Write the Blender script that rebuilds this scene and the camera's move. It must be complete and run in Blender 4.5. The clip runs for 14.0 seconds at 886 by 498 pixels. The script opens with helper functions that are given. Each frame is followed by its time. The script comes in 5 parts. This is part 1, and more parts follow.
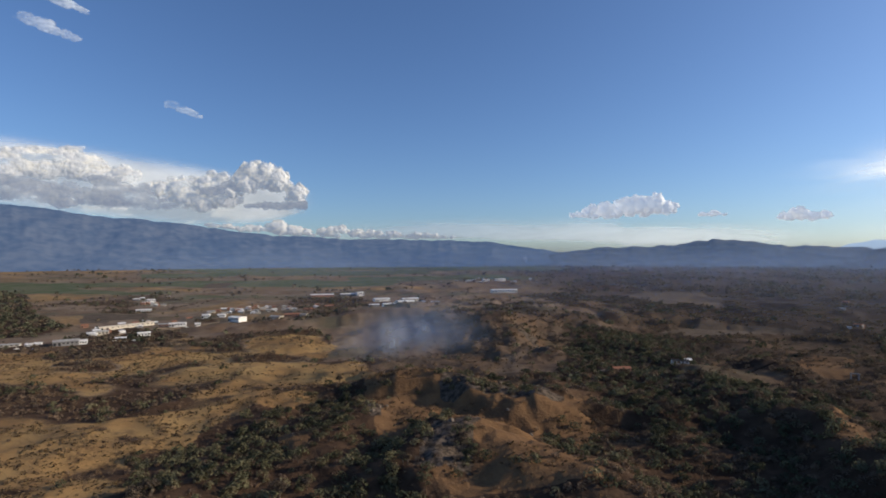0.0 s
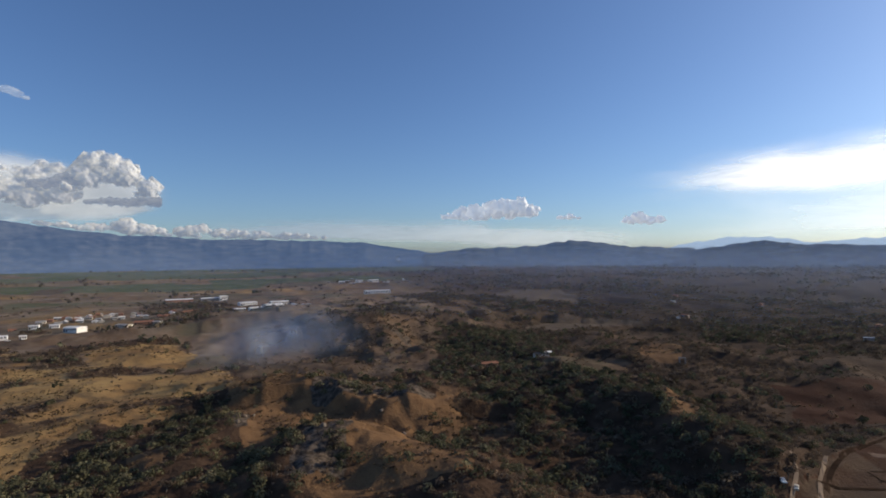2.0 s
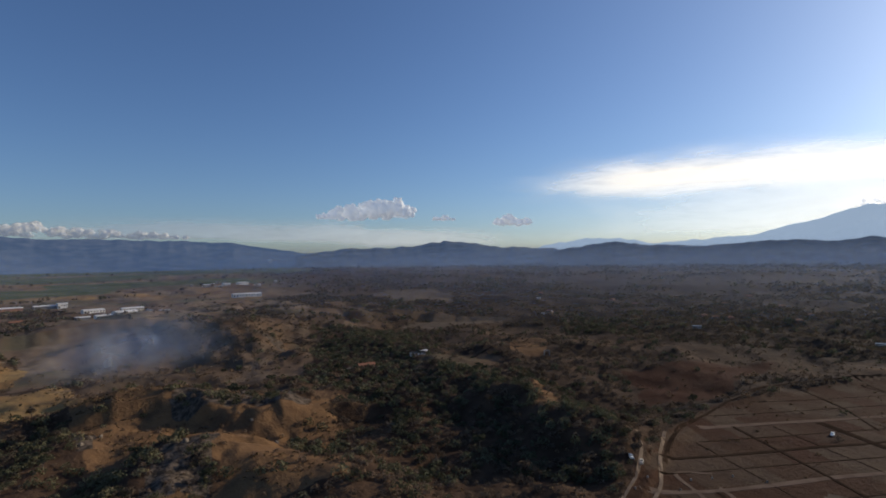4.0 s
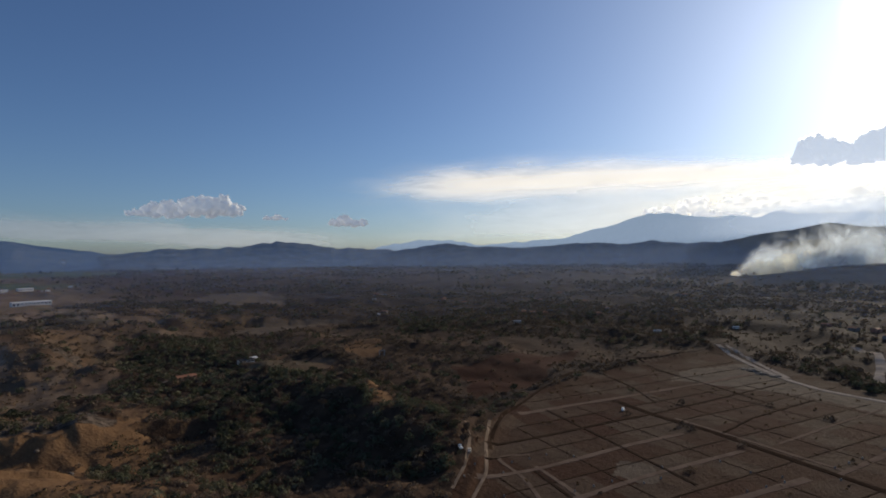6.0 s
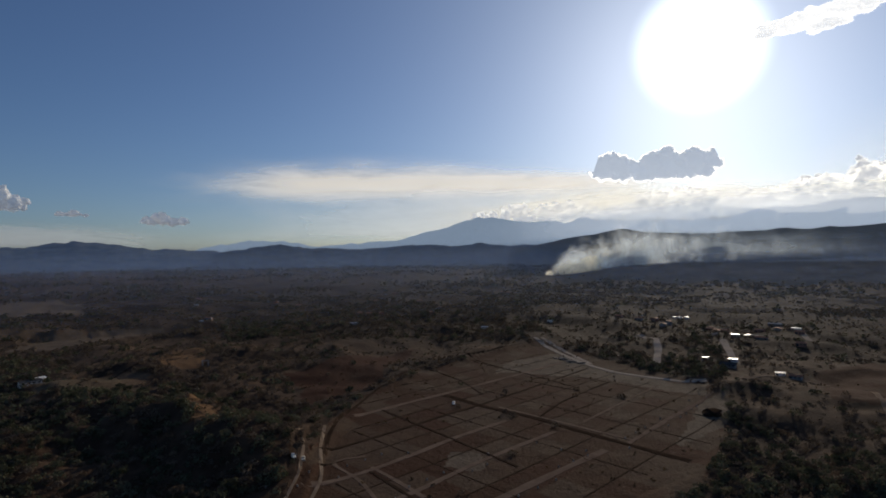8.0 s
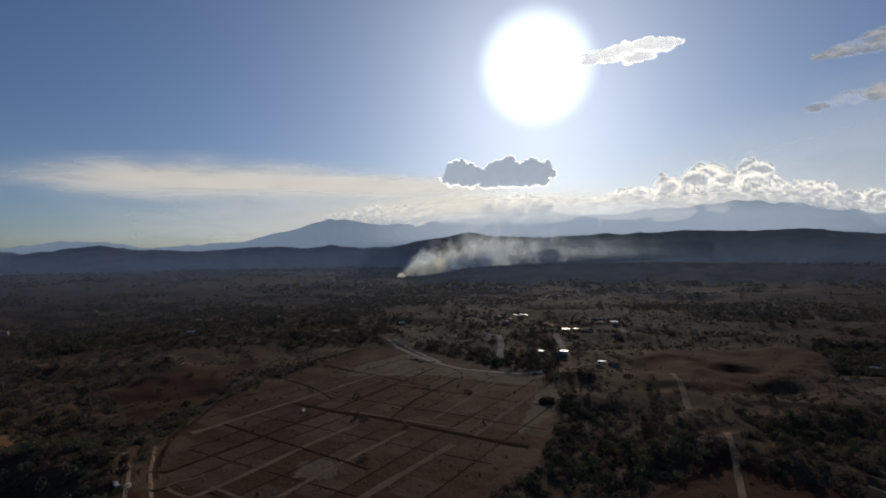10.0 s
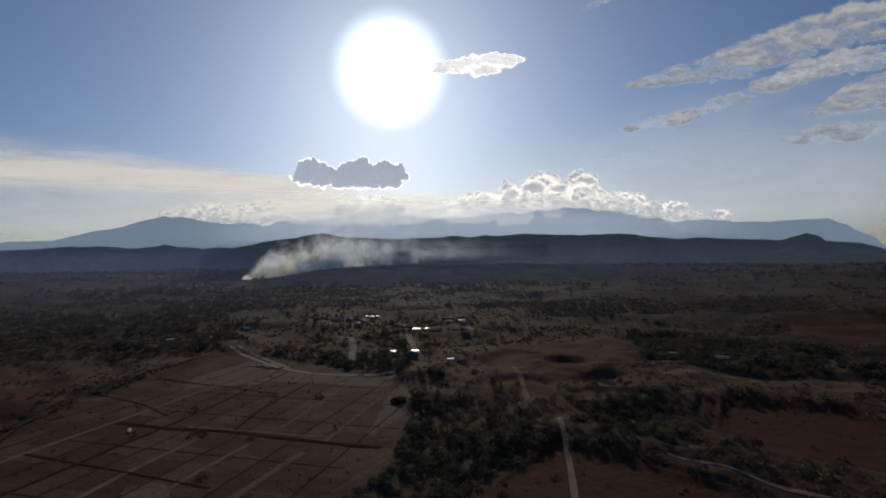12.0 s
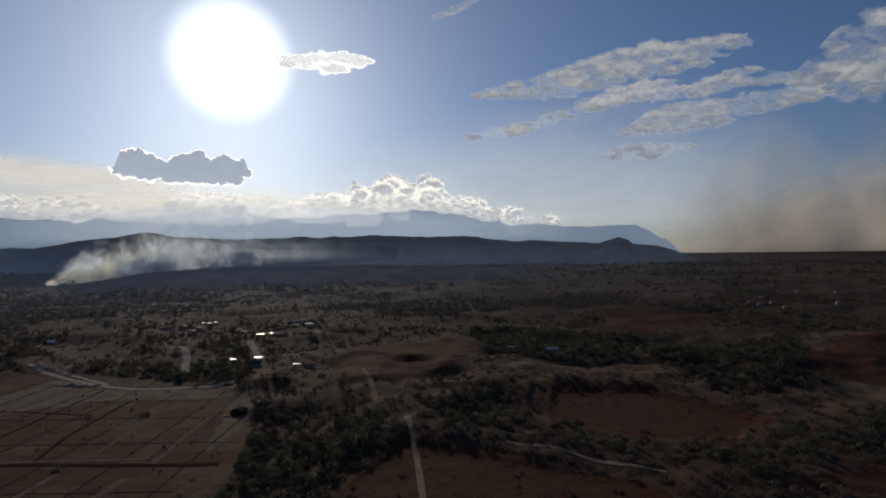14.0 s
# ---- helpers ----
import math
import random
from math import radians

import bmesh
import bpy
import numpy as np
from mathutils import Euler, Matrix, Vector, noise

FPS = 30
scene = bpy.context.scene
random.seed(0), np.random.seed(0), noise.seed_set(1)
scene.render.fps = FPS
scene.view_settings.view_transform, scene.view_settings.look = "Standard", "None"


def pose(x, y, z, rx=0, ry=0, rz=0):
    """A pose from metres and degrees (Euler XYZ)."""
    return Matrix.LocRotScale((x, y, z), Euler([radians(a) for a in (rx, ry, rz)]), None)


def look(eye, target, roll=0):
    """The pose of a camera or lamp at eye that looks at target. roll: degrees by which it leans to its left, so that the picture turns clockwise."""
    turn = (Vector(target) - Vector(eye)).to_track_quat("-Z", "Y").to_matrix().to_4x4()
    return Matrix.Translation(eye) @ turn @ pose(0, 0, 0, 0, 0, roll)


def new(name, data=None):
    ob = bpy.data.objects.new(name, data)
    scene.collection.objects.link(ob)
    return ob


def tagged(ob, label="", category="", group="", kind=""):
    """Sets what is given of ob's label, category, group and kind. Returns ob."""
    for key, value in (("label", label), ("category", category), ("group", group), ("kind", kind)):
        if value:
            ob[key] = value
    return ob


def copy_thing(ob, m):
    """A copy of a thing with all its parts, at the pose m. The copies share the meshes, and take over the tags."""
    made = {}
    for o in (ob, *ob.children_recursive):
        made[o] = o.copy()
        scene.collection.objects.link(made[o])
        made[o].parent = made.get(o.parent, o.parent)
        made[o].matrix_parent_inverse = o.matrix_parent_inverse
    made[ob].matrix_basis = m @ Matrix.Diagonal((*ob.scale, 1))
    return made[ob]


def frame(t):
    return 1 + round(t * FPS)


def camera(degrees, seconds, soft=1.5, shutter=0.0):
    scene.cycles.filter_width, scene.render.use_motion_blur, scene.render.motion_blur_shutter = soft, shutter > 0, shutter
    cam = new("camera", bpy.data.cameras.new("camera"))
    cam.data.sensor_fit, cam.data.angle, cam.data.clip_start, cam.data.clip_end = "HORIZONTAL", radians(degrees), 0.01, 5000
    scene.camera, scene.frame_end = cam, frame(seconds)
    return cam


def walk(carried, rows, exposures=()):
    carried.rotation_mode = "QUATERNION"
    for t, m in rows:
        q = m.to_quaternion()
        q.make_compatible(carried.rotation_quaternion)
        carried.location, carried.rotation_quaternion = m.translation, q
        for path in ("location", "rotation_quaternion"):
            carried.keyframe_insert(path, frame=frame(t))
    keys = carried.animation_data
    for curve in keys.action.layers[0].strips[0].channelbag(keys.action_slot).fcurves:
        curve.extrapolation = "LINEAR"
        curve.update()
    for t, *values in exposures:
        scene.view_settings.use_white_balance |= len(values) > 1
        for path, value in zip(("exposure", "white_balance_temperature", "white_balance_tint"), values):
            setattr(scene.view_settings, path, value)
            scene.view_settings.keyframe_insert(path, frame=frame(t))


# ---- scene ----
from functools import reduce

# ---------------------------------------------------------------- camera
EYE = 110.0
cam = camera(79.18, 14.0, soft=1.8)
PATH = [
    (0, pose(0, 0, EYE, 90.90, 0.29, 0.00)),
    (0.5, pose(0, 0, EYE, 90.89, 0.37, -3.31)),
    (1, pose(0, 0, EYE, 90.88, 0.46, -6.89)),
    (1.5, pose(0, 0, EYE, 90.90, 0.50, -10.33)),
    (2, pose(0, 0, EYE, 90.88, 0.56, -13.49)),
    (4.5, pose(0, 0, EYE, 90.76, 0.82, -30.40)),
    (5, pose(0, 0, EYE, 90.74, 0.78, -34.54)),
    (5.5, pose(0, 0, EYE, 90.70, 0.78, -39.11)),
    (6, pose(0, 0, EYE, 90.66, 0.82, -44.04)),
    (6.5, pose(0, 0, EYE, 90.62, 0.84, -48.91)),
    (7, pose(0, 0, EYE, 90.59, 0.83, -53.49)),
    (7.5, pose(0, 0, EYE, 90.57, 0.80, -57.64)),
    (8, pose(0, 0, EYE, 90.58, 0.85, -61.43)),
    (10.5, pose(0, 0, EYE, 90.58, 0.77, -81.08)),
    (11, pose(0, 0, EYE, 90.55, 0.70, -84.95)),
    (11.5, pose(0, 0, EYE, 90.55, 0.70, -88.69)),
    (12, pose(0, 0, EYE, 90.55, 0.69, -92.76)),
    (12.5, pose(0, 0, EYE, 90.54, 0.69, -97.07)),
    (13, pose(0, 0, EYE, 90.51, 0.68, -101.33)),
    (13.5, pose(0, 0, EYE, 90.48, 0.66, -105.30)),
    (14, pose(0, 0, EYE, 90.50, 0.70, -108.79)),
]
EXPOSURES = [(0, 0.22), (2, 0.12), (4.5, -0.25), (6.5, -0.55), (8, -0.88), (10.5, -1.12), (14, -1.12)]
walk(cam, PATH, EXPOSURES)

# ---------------------------------------------------------------- sky and sun
SUN_AZ, SUN_EL = -87.35, 18.95


def heading(az, el=0.0):
    a, e = radians(az), radians(el)
    return Vector((-math.sin(a) * math.cos(e), math.cos(a) * math.cos(e), math.sin(e)))


SUN_WAY = heading(SUN_AZ, SUN_EL)
world = bpy.data.worlds.new("sky")
scene.world = world
world.use_nodes = True


class Nodes:
    """A short way to write node trees."""

    def __init__(self, tree):
        self.tree = tree
        tree.nodes.clear()

    def add(self, kind, props=None, **links):
        n = self.tree.nodes.new(kind)
        for k, v in (props or {}).items():
            if k == "operation":
                n.operation = v
            elif k == "blend_type":
                n.blend_type = v
            elif k == "data_type":
                n.data_type = v
            elif k == "attribute_name":
                n.attribute_name = v
        return n

    def set(self, socket, v):
        if v is None:
            return
        if isinstance(v, bpy.types.NodeSocket):
            self.tree.links.new(v, socket)
        elif isinstance(v, (tuple, list)) and len(v) == 3 and len(socket.default_value) == 4:
            socket.default_value = (*v, 1)
        else:
            socket.default_value = v

    def math(self, op, a, b=None, c=None, clamp=False):
        n = self.add("ShaderNodeMath", {"operation": op})
        n.use_clamp = clamp
        for i, v in enumerate((a, b, c)):
            self.set(n.inputs[i], v)
        return n.outputs[0]

    def vmath(self, op, a, b=None):
        n = self.add("ShaderNodeVectorMath", {"operation": op})
        for i, v in enumerate((a, b)):
            self.set(n.inputs[i], v)
        return n.outputs["Value"] if op in ("DOT_PRODUCT", "LENGTH") else n.outputs["Vector"]

    def mix(self, fac, a, b, blend="MIX"):
        n = self.add("ShaderNodeMixRGB", {"blend_type": blend})
        for i, v in enumerate((fac, a, b)):
            self.set(n.inputs[i], v)
        return n.outputs[0]

    def ramp(self, v, lo, hi, out_lo=0.0, out_hi=1.0):
        n = self.add("ShaderNodeMapRange")
        n.interpolation_type = "SMOOTHSTEP"
        for k, x in (("Value", v), ("From Min", lo), ("From Max", hi), ("To Min", out_lo), ("To Max", out_hi)):
            self.set(n.inputs[k], x)
        return n.outputs[0]

    def coords(self, kind="Object"):
        return self.add("ShaderNodeTexCoord").outputs[kind]

    def noise(self, scale, detail=4.0, rough=0.55, vec=None, stretch=None, distort=0.0):
        vec = vec or self.coords()
        if stretch:
            vec = self.vmath("MULTIPLY", vec, stretch)
        n = self.add("ShaderNodeTexNoise")
        self.set(n.inputs["Vector"], vec)
        for k, x in (("Scale", scale), ("Detail", detail), ("Roughness", rough), ("Distortion", distort)):
            n.inputs[k].default_value = x
        return n.outputs["Fac"]

    def noise_color(self, scale):
        n = self.add("ShaderNodeTexNoise")
        self.set(n.inputs["Vector"], self.coords())
        n.inputs["Scale"].default_value, n.inputs["Detail"].default_value = scale, 3
        return n.outputs["Color"]

    def attr(self, name):
        return self.add("ShaderNodeAttribute", {"attribute_name": name})

    def bump(self, height, strength=0.5, distance=0.3):
        n = self.add("ShaderNodeBump")
        self.set(n.inputs["Height"], height)
        n.inputs["Strength"].default_value, n.inputs["Distance"].default_value = strength, distance
        return n.outputs[0]

    def principled(self, color, rough=0.9, metal=0.0, normal=None, spec=0.2):
        n = self.add("ShaderNodeBsdfPrincipled")
        self.set(n.inputs["Base Color"], color)
        self.set(n.inputs["Roughness"], rough)
        n.inputs["Metallic"].default_value = metal
        n.inputs["Specular IOR Level"].default_value = spec
        self.set(n.inputs["Normal"], normal)
        return n.outputs[0]

    def blend(self, fac, a, b, kind="ShaderNodeMixShader"):
        n = self.add(kind)
        for i, v in enumerate((fac, a, b) if kind == "ShaderNodeMixShader" else (a, b)):
            self.set(n.inputs[i], v)
        return n.outputs[0]

    def shader(self, kind, **values):
        n = self.add(kind)
        for k, v in values.items():
            self.set(n.inputs[k], v)
        return n.outputs[0]

    def out(self, socket, kind="ShaderNodeOutputMaterial"):
        self.tree.links.new(socket, self.add(kind).inputs["Surface"])


w = Nodes(world.node_tree)
sky = w.add("ShaderNodeTexSky")
sky.sky_type, sky.sun_disc = "NISHITA", False
sky.sun_elevation, sky.sun_rotation = radians(SUN_EL), radians(-SUN_AZ)
sky.altitude, sky.air_density, sky.dust_density, sky.ozone_density = 500, 1.0, 0.9, 3.5
away = w.math("ARCCOSINE", w.vmath("DOT_PRODUCT", w.vmath("NORMALIZE", w.coords("Generated")), tuple(SUN_WAY)))
# the bright aureole of a hazy sun
core = w.ramp(away, radians(2.0), radians(6.6), 26.0, 0.0)
halo = w.math("MULTIPLY", w.math("POWER", 2.718, w.math("MULTIPLY", w.math("POWER", w.math("DIVIDE", away, radians(18.0)), 1.15), -1.0)), 4.5)
glow = w.mix(1.0, w.math("ADD", core, halo), (0.88, 0.97, 0.95), "MULTIPLY")
bg = w.add("ShaderNodeBackground")
w.set(bg.inputs["Color"], w.mix(1.0, w.mix(1.0, sky.outputs[0], (0.85, 0.95, 1.15), "MULTIPLY"), glow, "ADD"))
bg.inputs["Strength"].default_value = 0.1
w.out(bg.outputs[0], "ShaderNodeOutputWorld")

sun = new("sun", bpy.data.lights.new("sun", "SUN"))
sun.data.energy, sun.data.angle, sun.data.color = 3.8, radians(0.6), (1.0, 0.87, 0.68)
sun.matrix_world = look((0, 0, 0), -SUN_WAY)


# ---------------------------------------------------------------- materials
def material(name):
    m = bpy.data.materials.new(name)
    m.use_nodes = True
    return m, Nodes(m.node_tree)


def ground_material():
    m, n = material("dry_valley_ground")
    cover, use = n.attr("cover"), n.attr("use")
    sep = n.add("ShaderNodeSeparateColor")
    n.set(sep.inputs[0], cover.outputs["Color"])
    litter = n.attr("litter").outputs["Fac"]
    sep2 = n.add("ShaderNodeSeparateColor")
    n.set(sep2.inputs[0], use.outputs["Color"])
    broad, mid, fine = n.noise(0.012, 5), n.noise(0.07, 5, 0.6), n.noise(0.6, 4, 0.6)
    grain = n.math("MULTIPLY", n.math("SUBTRACT", n.math("ADD", mid, fine), 1.0), 0.9)

    def patch(v):
        return n.ramp(n.math("ADD", v, grain), 0.3, 0.75)

    floor = n.mix(n.ramp(mid, 0.35, 0.65), (0.05, 0.03, 0.019), (0.092, 0.055, 0.033))
    floor = n.mix(n.ramp(fine, 0.55, 0.8, 0, 0.5), floor, (0.11, 0.07, 0.043))
    grass = n.mix(n.ramp(broad, 0.35, 0.65), (0.29, 0.162, 0.066), (0.4, 0.25, 0.1))
    grass = n.mix(n.ramp(mid, 0.45, 0.75, 0, 0.85), grass, (0.125, 0.083, 0.05))
    bare = n.mix(n.ramp(mid, 0.35, 0.7), (0.2, 0.11, 0.052), (0.125, 0.072, 0.038))
    bare = n.mix(n.ramp(fine, 0.5, 0.75, 0, 0.4), bare, (0.23, 0.14, 0.075))
    crop = n.mix(n.ramp(broad, 0.4, 0.6), (0.085, 0.105, 0.05), (0.13, 0.128, 0.075))
    plot = n.mix(n.ramp(broad, 0.4, 0.62), (0.056, 0.025, 0.0135), (0.064, 0.034, 0.019))
    parcel = n.attr("parcel").outputs["Fac"]
    plot = n.mix(n.ramp(parcel, 0.4, 0.95, 0, 0.9), plot, (0.088, 0.058, 0.037))
    plot = n.mix(n.ramp(parcel, 0.3, 0.0, 0, 0.6), plot, (0.058, 0.022, 0.0125))
    plot = n.mix(n.ramp(mid, 0.5, 0.75, 0, 0.7), plot, (0.045, 0.026, 0.017))
    pale = n.mix(n.ramp(mid, 0.4, 0.7), (0.135, 0.1, 0.07), (0.09, 0.066, 0.046))
    rock = n.mix(n.ramp(n.noise(0.35, 5, 0.7, stretch=(1, 1, 0.25)), 0.4, 0.6), (0.05, 0.038, 0.028), (0.14, 0.105, 0.078))
    tan = n.mix(n.ramp(broad, 0.38, 0.62), (0.19, 0.125, 0.08), (0.26, 0.19, 0.13))
    tan = n.mix(n.ramp(n.noise(0.0065, 4), 0.48, 0.62, 0, 0.75), tan, (0.125, 0.115, 0.072))
    tan = n.mix(n.ramp(n.noise(0.028, 5, 0.65), 0.5, 0.68, 0, 0.7), tan, (0.098, 0.068, 0.046))
    floor = n.mix(n.math("MULTIPLY", n.attr("pasture").outputs["Fac"], 0.9), floor, tan)
    # floor darkened under woods and sunward: shade painted into the colour
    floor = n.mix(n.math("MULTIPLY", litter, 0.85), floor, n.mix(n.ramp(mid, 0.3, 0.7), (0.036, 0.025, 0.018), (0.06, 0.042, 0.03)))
    c = n.mix(patch(sep.outputs[0]), floor, grass)
    c = n.mix(patch(sep.outputs[1]), c, bare)
    c = n.mix(patch(sep.outputs[2]), c, crop)
    c = n.mix(patch(sep2.outputs[0]), c, plot)
    c = n.mix(patch(sep2.outputs[1]), c, pale)
    c = n.mix(patch(sep2.outputs[2]), c, rock)
    relief = n.math("ADD", n.math("MULTIPLY", mid, 3.0), fine)
    n.out(n.principled(c, 0.95, normal=n.bump(relief, 0.7, 0.8), spec=0.05))
    return m


def leaf_material():
    m, n = material("foliage")
    tint = n.attr("tint").outputs["Color"]
    island = n.add("ShaderNodeNewGeometry").outputs["Random Per Island"]
    c = n.mix(1.0, tint, n.mix(island, (0.86, 0.86, 0.86), (1.14, 1.14, 1.12)), "MULTIPLY")
    s = n.blend(0.28, n.shader("ShaderNodeBsdfDiffuse", Color=c), n.shader("ShaderNodeBsdfTranslucent", Color=c))
    n.out(s)
    return m


def plain_material(name, a, b, scale=0.5, rough=0.85, metal=0.0, spec=0.2, bump=0.2):
    m, n = material(name)
    f = n.noise(scale, 5, 0.6)
    fine = n.noise(scale * 9, 3, 0.6)
    c = n.mix(n.ramp(f, 0.35, 0.65), a, b)
    c = n.mix(n.ramp(fine, 0.5, 0.8, 0, 0.35), c, tuple(0.6 * v for v in a))
    n.out(n.principled(c, rough, metal, n.bump(fine, bump, 0.05), spec))
    return m


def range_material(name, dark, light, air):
    """Wooded slopes of a far range, part of the backdrop; the air's haze is painted on as emission."""
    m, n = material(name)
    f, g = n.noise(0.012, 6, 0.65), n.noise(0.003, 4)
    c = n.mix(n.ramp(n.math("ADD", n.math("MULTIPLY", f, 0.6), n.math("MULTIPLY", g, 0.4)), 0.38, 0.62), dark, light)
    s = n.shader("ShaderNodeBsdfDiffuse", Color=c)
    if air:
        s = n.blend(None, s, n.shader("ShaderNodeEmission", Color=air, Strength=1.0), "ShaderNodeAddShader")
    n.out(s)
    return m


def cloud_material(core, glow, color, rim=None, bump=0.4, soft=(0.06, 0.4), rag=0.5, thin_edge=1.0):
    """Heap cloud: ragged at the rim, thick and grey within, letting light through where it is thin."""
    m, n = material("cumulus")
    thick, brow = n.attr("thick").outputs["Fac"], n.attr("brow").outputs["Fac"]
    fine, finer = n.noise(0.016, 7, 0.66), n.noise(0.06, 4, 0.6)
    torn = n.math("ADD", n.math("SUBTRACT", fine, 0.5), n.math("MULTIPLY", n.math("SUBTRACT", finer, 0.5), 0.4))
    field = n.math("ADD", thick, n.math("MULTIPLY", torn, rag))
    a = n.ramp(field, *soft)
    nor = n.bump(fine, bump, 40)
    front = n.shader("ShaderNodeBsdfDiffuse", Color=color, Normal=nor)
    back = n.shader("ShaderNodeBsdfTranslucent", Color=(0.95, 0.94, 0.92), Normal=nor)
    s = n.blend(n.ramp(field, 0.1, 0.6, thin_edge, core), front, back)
    # backdrop in the sky: scattered light and sunlit rims and brows painted as emission
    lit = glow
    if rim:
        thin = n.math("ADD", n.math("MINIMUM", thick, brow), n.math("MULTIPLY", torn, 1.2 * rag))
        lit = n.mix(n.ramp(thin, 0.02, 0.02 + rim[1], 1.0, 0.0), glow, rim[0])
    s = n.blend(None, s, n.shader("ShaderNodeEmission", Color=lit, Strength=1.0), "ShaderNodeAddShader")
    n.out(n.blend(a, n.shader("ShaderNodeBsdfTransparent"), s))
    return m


def veil_material(name, color, density, scale, soft=(0.3, 0.7), stretch=(1, 1, 1), edges=(0.3, 0.3, 0.5, 0.5), trans=0.6, weight=0.75, core=None, glow=None, grey=0.8, ragged=1.1):
    """Thin cloud, haze or smoke: denser in the middle of its sheet, ragged by noise."""
    m, n = material(name)
    sep = n.add("ShaderNodeSeparateXYZ")
    n.set(sep.inputs[0], n.coords("UV"))
    u, v = sep.outputs[0], sep.outputs[1]

    def hump(x, lo, hi):
        return n.math("MULTIPLY", n.ramp(x, 0.0, lo), n.ramp(n.math("SUBTRACT", 1.0, x), 0.0, hi))

    body = n.math("MULTIPLY", hump(u, *edges[:2]), hump(v, *edges[2:]))
    rag = n.noise(scale, 6, 0.62, stretch=stretch, distort=0.4)
    a = n.ramp(n.math("ADD", n.math("MULTIPLY", body, weight), n.math("MULTIPLY", n.math("SUBTRACT", rag, 0.5), ragged)), *soft)
    thick = a
    a = n.math("MULTIPLY", n.math("MULTIPLY", a, body), density, clamp=True)
    c = n.mix(n.ramp(rag, 0.3, 0.7), tuple(grey * x for x in color), color)
    through_ = trans if core is None else n.ramp(n.math("ADD", n.math("MULTIPLY", thick, 0.5), n.math("MULTIPLY", rag, 0.5)), 0.45, 0.85, trans, core)
    s = n.blend(through_, n.shader("ShaderNodeBsdfDiffuse", Color=c), n.shader("ShaderNodeBsdfTranslucent", Color=c))
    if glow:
        # scattered light of a backdrop cloud or haze, painted in as emission
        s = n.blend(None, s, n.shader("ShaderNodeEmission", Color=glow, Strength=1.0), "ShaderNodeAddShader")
    n.out(n.blend(a, n.shader("ShaderNodeBsdfTransparent"), s))
    return m


M_GROUND, M_LEAF = ground_material(), leaf_material()
# glow and rim values paint each kind's scattered light and bright edges
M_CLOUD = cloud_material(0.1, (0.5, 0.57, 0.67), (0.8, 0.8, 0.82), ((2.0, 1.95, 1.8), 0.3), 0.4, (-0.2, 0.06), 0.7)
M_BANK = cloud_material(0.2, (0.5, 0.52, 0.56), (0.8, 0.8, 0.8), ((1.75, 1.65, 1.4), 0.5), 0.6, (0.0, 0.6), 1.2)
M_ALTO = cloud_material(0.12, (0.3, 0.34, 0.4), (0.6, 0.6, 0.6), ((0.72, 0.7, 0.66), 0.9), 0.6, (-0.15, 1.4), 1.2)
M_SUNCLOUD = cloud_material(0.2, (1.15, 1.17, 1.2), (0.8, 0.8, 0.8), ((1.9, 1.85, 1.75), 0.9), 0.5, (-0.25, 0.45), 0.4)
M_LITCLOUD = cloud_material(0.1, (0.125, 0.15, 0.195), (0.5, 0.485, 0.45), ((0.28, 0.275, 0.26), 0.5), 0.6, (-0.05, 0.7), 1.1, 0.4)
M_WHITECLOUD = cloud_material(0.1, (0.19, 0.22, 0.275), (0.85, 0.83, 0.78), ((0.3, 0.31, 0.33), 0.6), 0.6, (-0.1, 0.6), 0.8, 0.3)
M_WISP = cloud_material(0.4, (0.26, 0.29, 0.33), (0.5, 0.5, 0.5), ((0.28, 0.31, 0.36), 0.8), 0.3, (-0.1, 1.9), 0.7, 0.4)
# shaded parts of the bank, their shade painted in as a dark diffuse colour
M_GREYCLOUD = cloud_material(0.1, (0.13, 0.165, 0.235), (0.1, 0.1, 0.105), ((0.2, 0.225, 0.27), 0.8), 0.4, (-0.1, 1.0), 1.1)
M_BARK = plain_material("bark", (0.1, 0.075, 0.055), (0.19, 0.15, 0.11), 1.5)
M_WHITE = plain_material("white_render", (0.86, 0.82, 0.75), (0.76, 0.71, 0.64), 0.4)
M_CREAM = plain_material("cream_render", (0.62, 0.55, 0.44), (0.5, 0.43, 0.34), 0.4)
M_BRICKWALL = plain_material("brick_render", (0.4, 0.2, 0.13), (0.3, 0.16, 0.11), 0.5)
M_GREYWALL = plain_material("grey_block", (0.3, 0.28, 0.26), (0.22, 0.205, 0.19), 0.5)
M_ZINC = plain_material("pale_metal_sheet", (0.86, 0.82, 0.76), (0.74, 0.7, 0.64), 0.3, 0.5, 0.0, 0.5)
M_BLUEROOF = plain_material("blue_grey_sheet", (0.075, 0.075, 0.077), (0.055, 0.055, 0.057), 0.3, 0.9, 0.0, 0.0)
M_GLINT = plain_material("shiny_zinc_sheet", (0.62, 0.6, 0.57), (0.45, 0.43, 0.41), 0.3, 0.42, 0.6, 0.4)
M_TILE = plain_material("clay_tile", (0.36, 0.16, 0.09), (0.26, 0.12, 0.07), 0.5)
M_FIBRE = plain_material("weathered_fibre_cement", (0.42, 0.39, 0.35), (0.3, 0.28, 0.25), 0.4)
M_DARK = plain_material("dark_opening", (0.03, 0.03, 0.035), (0.05, 0.05, 0.05), 0.5, 0.4)
M_ROAD = plain_material("pale_dirt_road", (0.42, 0.35, 0.28), (0.32, 0.26, 0.2), 0.12, 1.0, spec=0.0)
M_TRACK = plain_material("brown_dirt_track", (0.27, 0.2, 0.14), (0.2, 0.145, 0.1), 0.12, 1.0, spec=0.0)
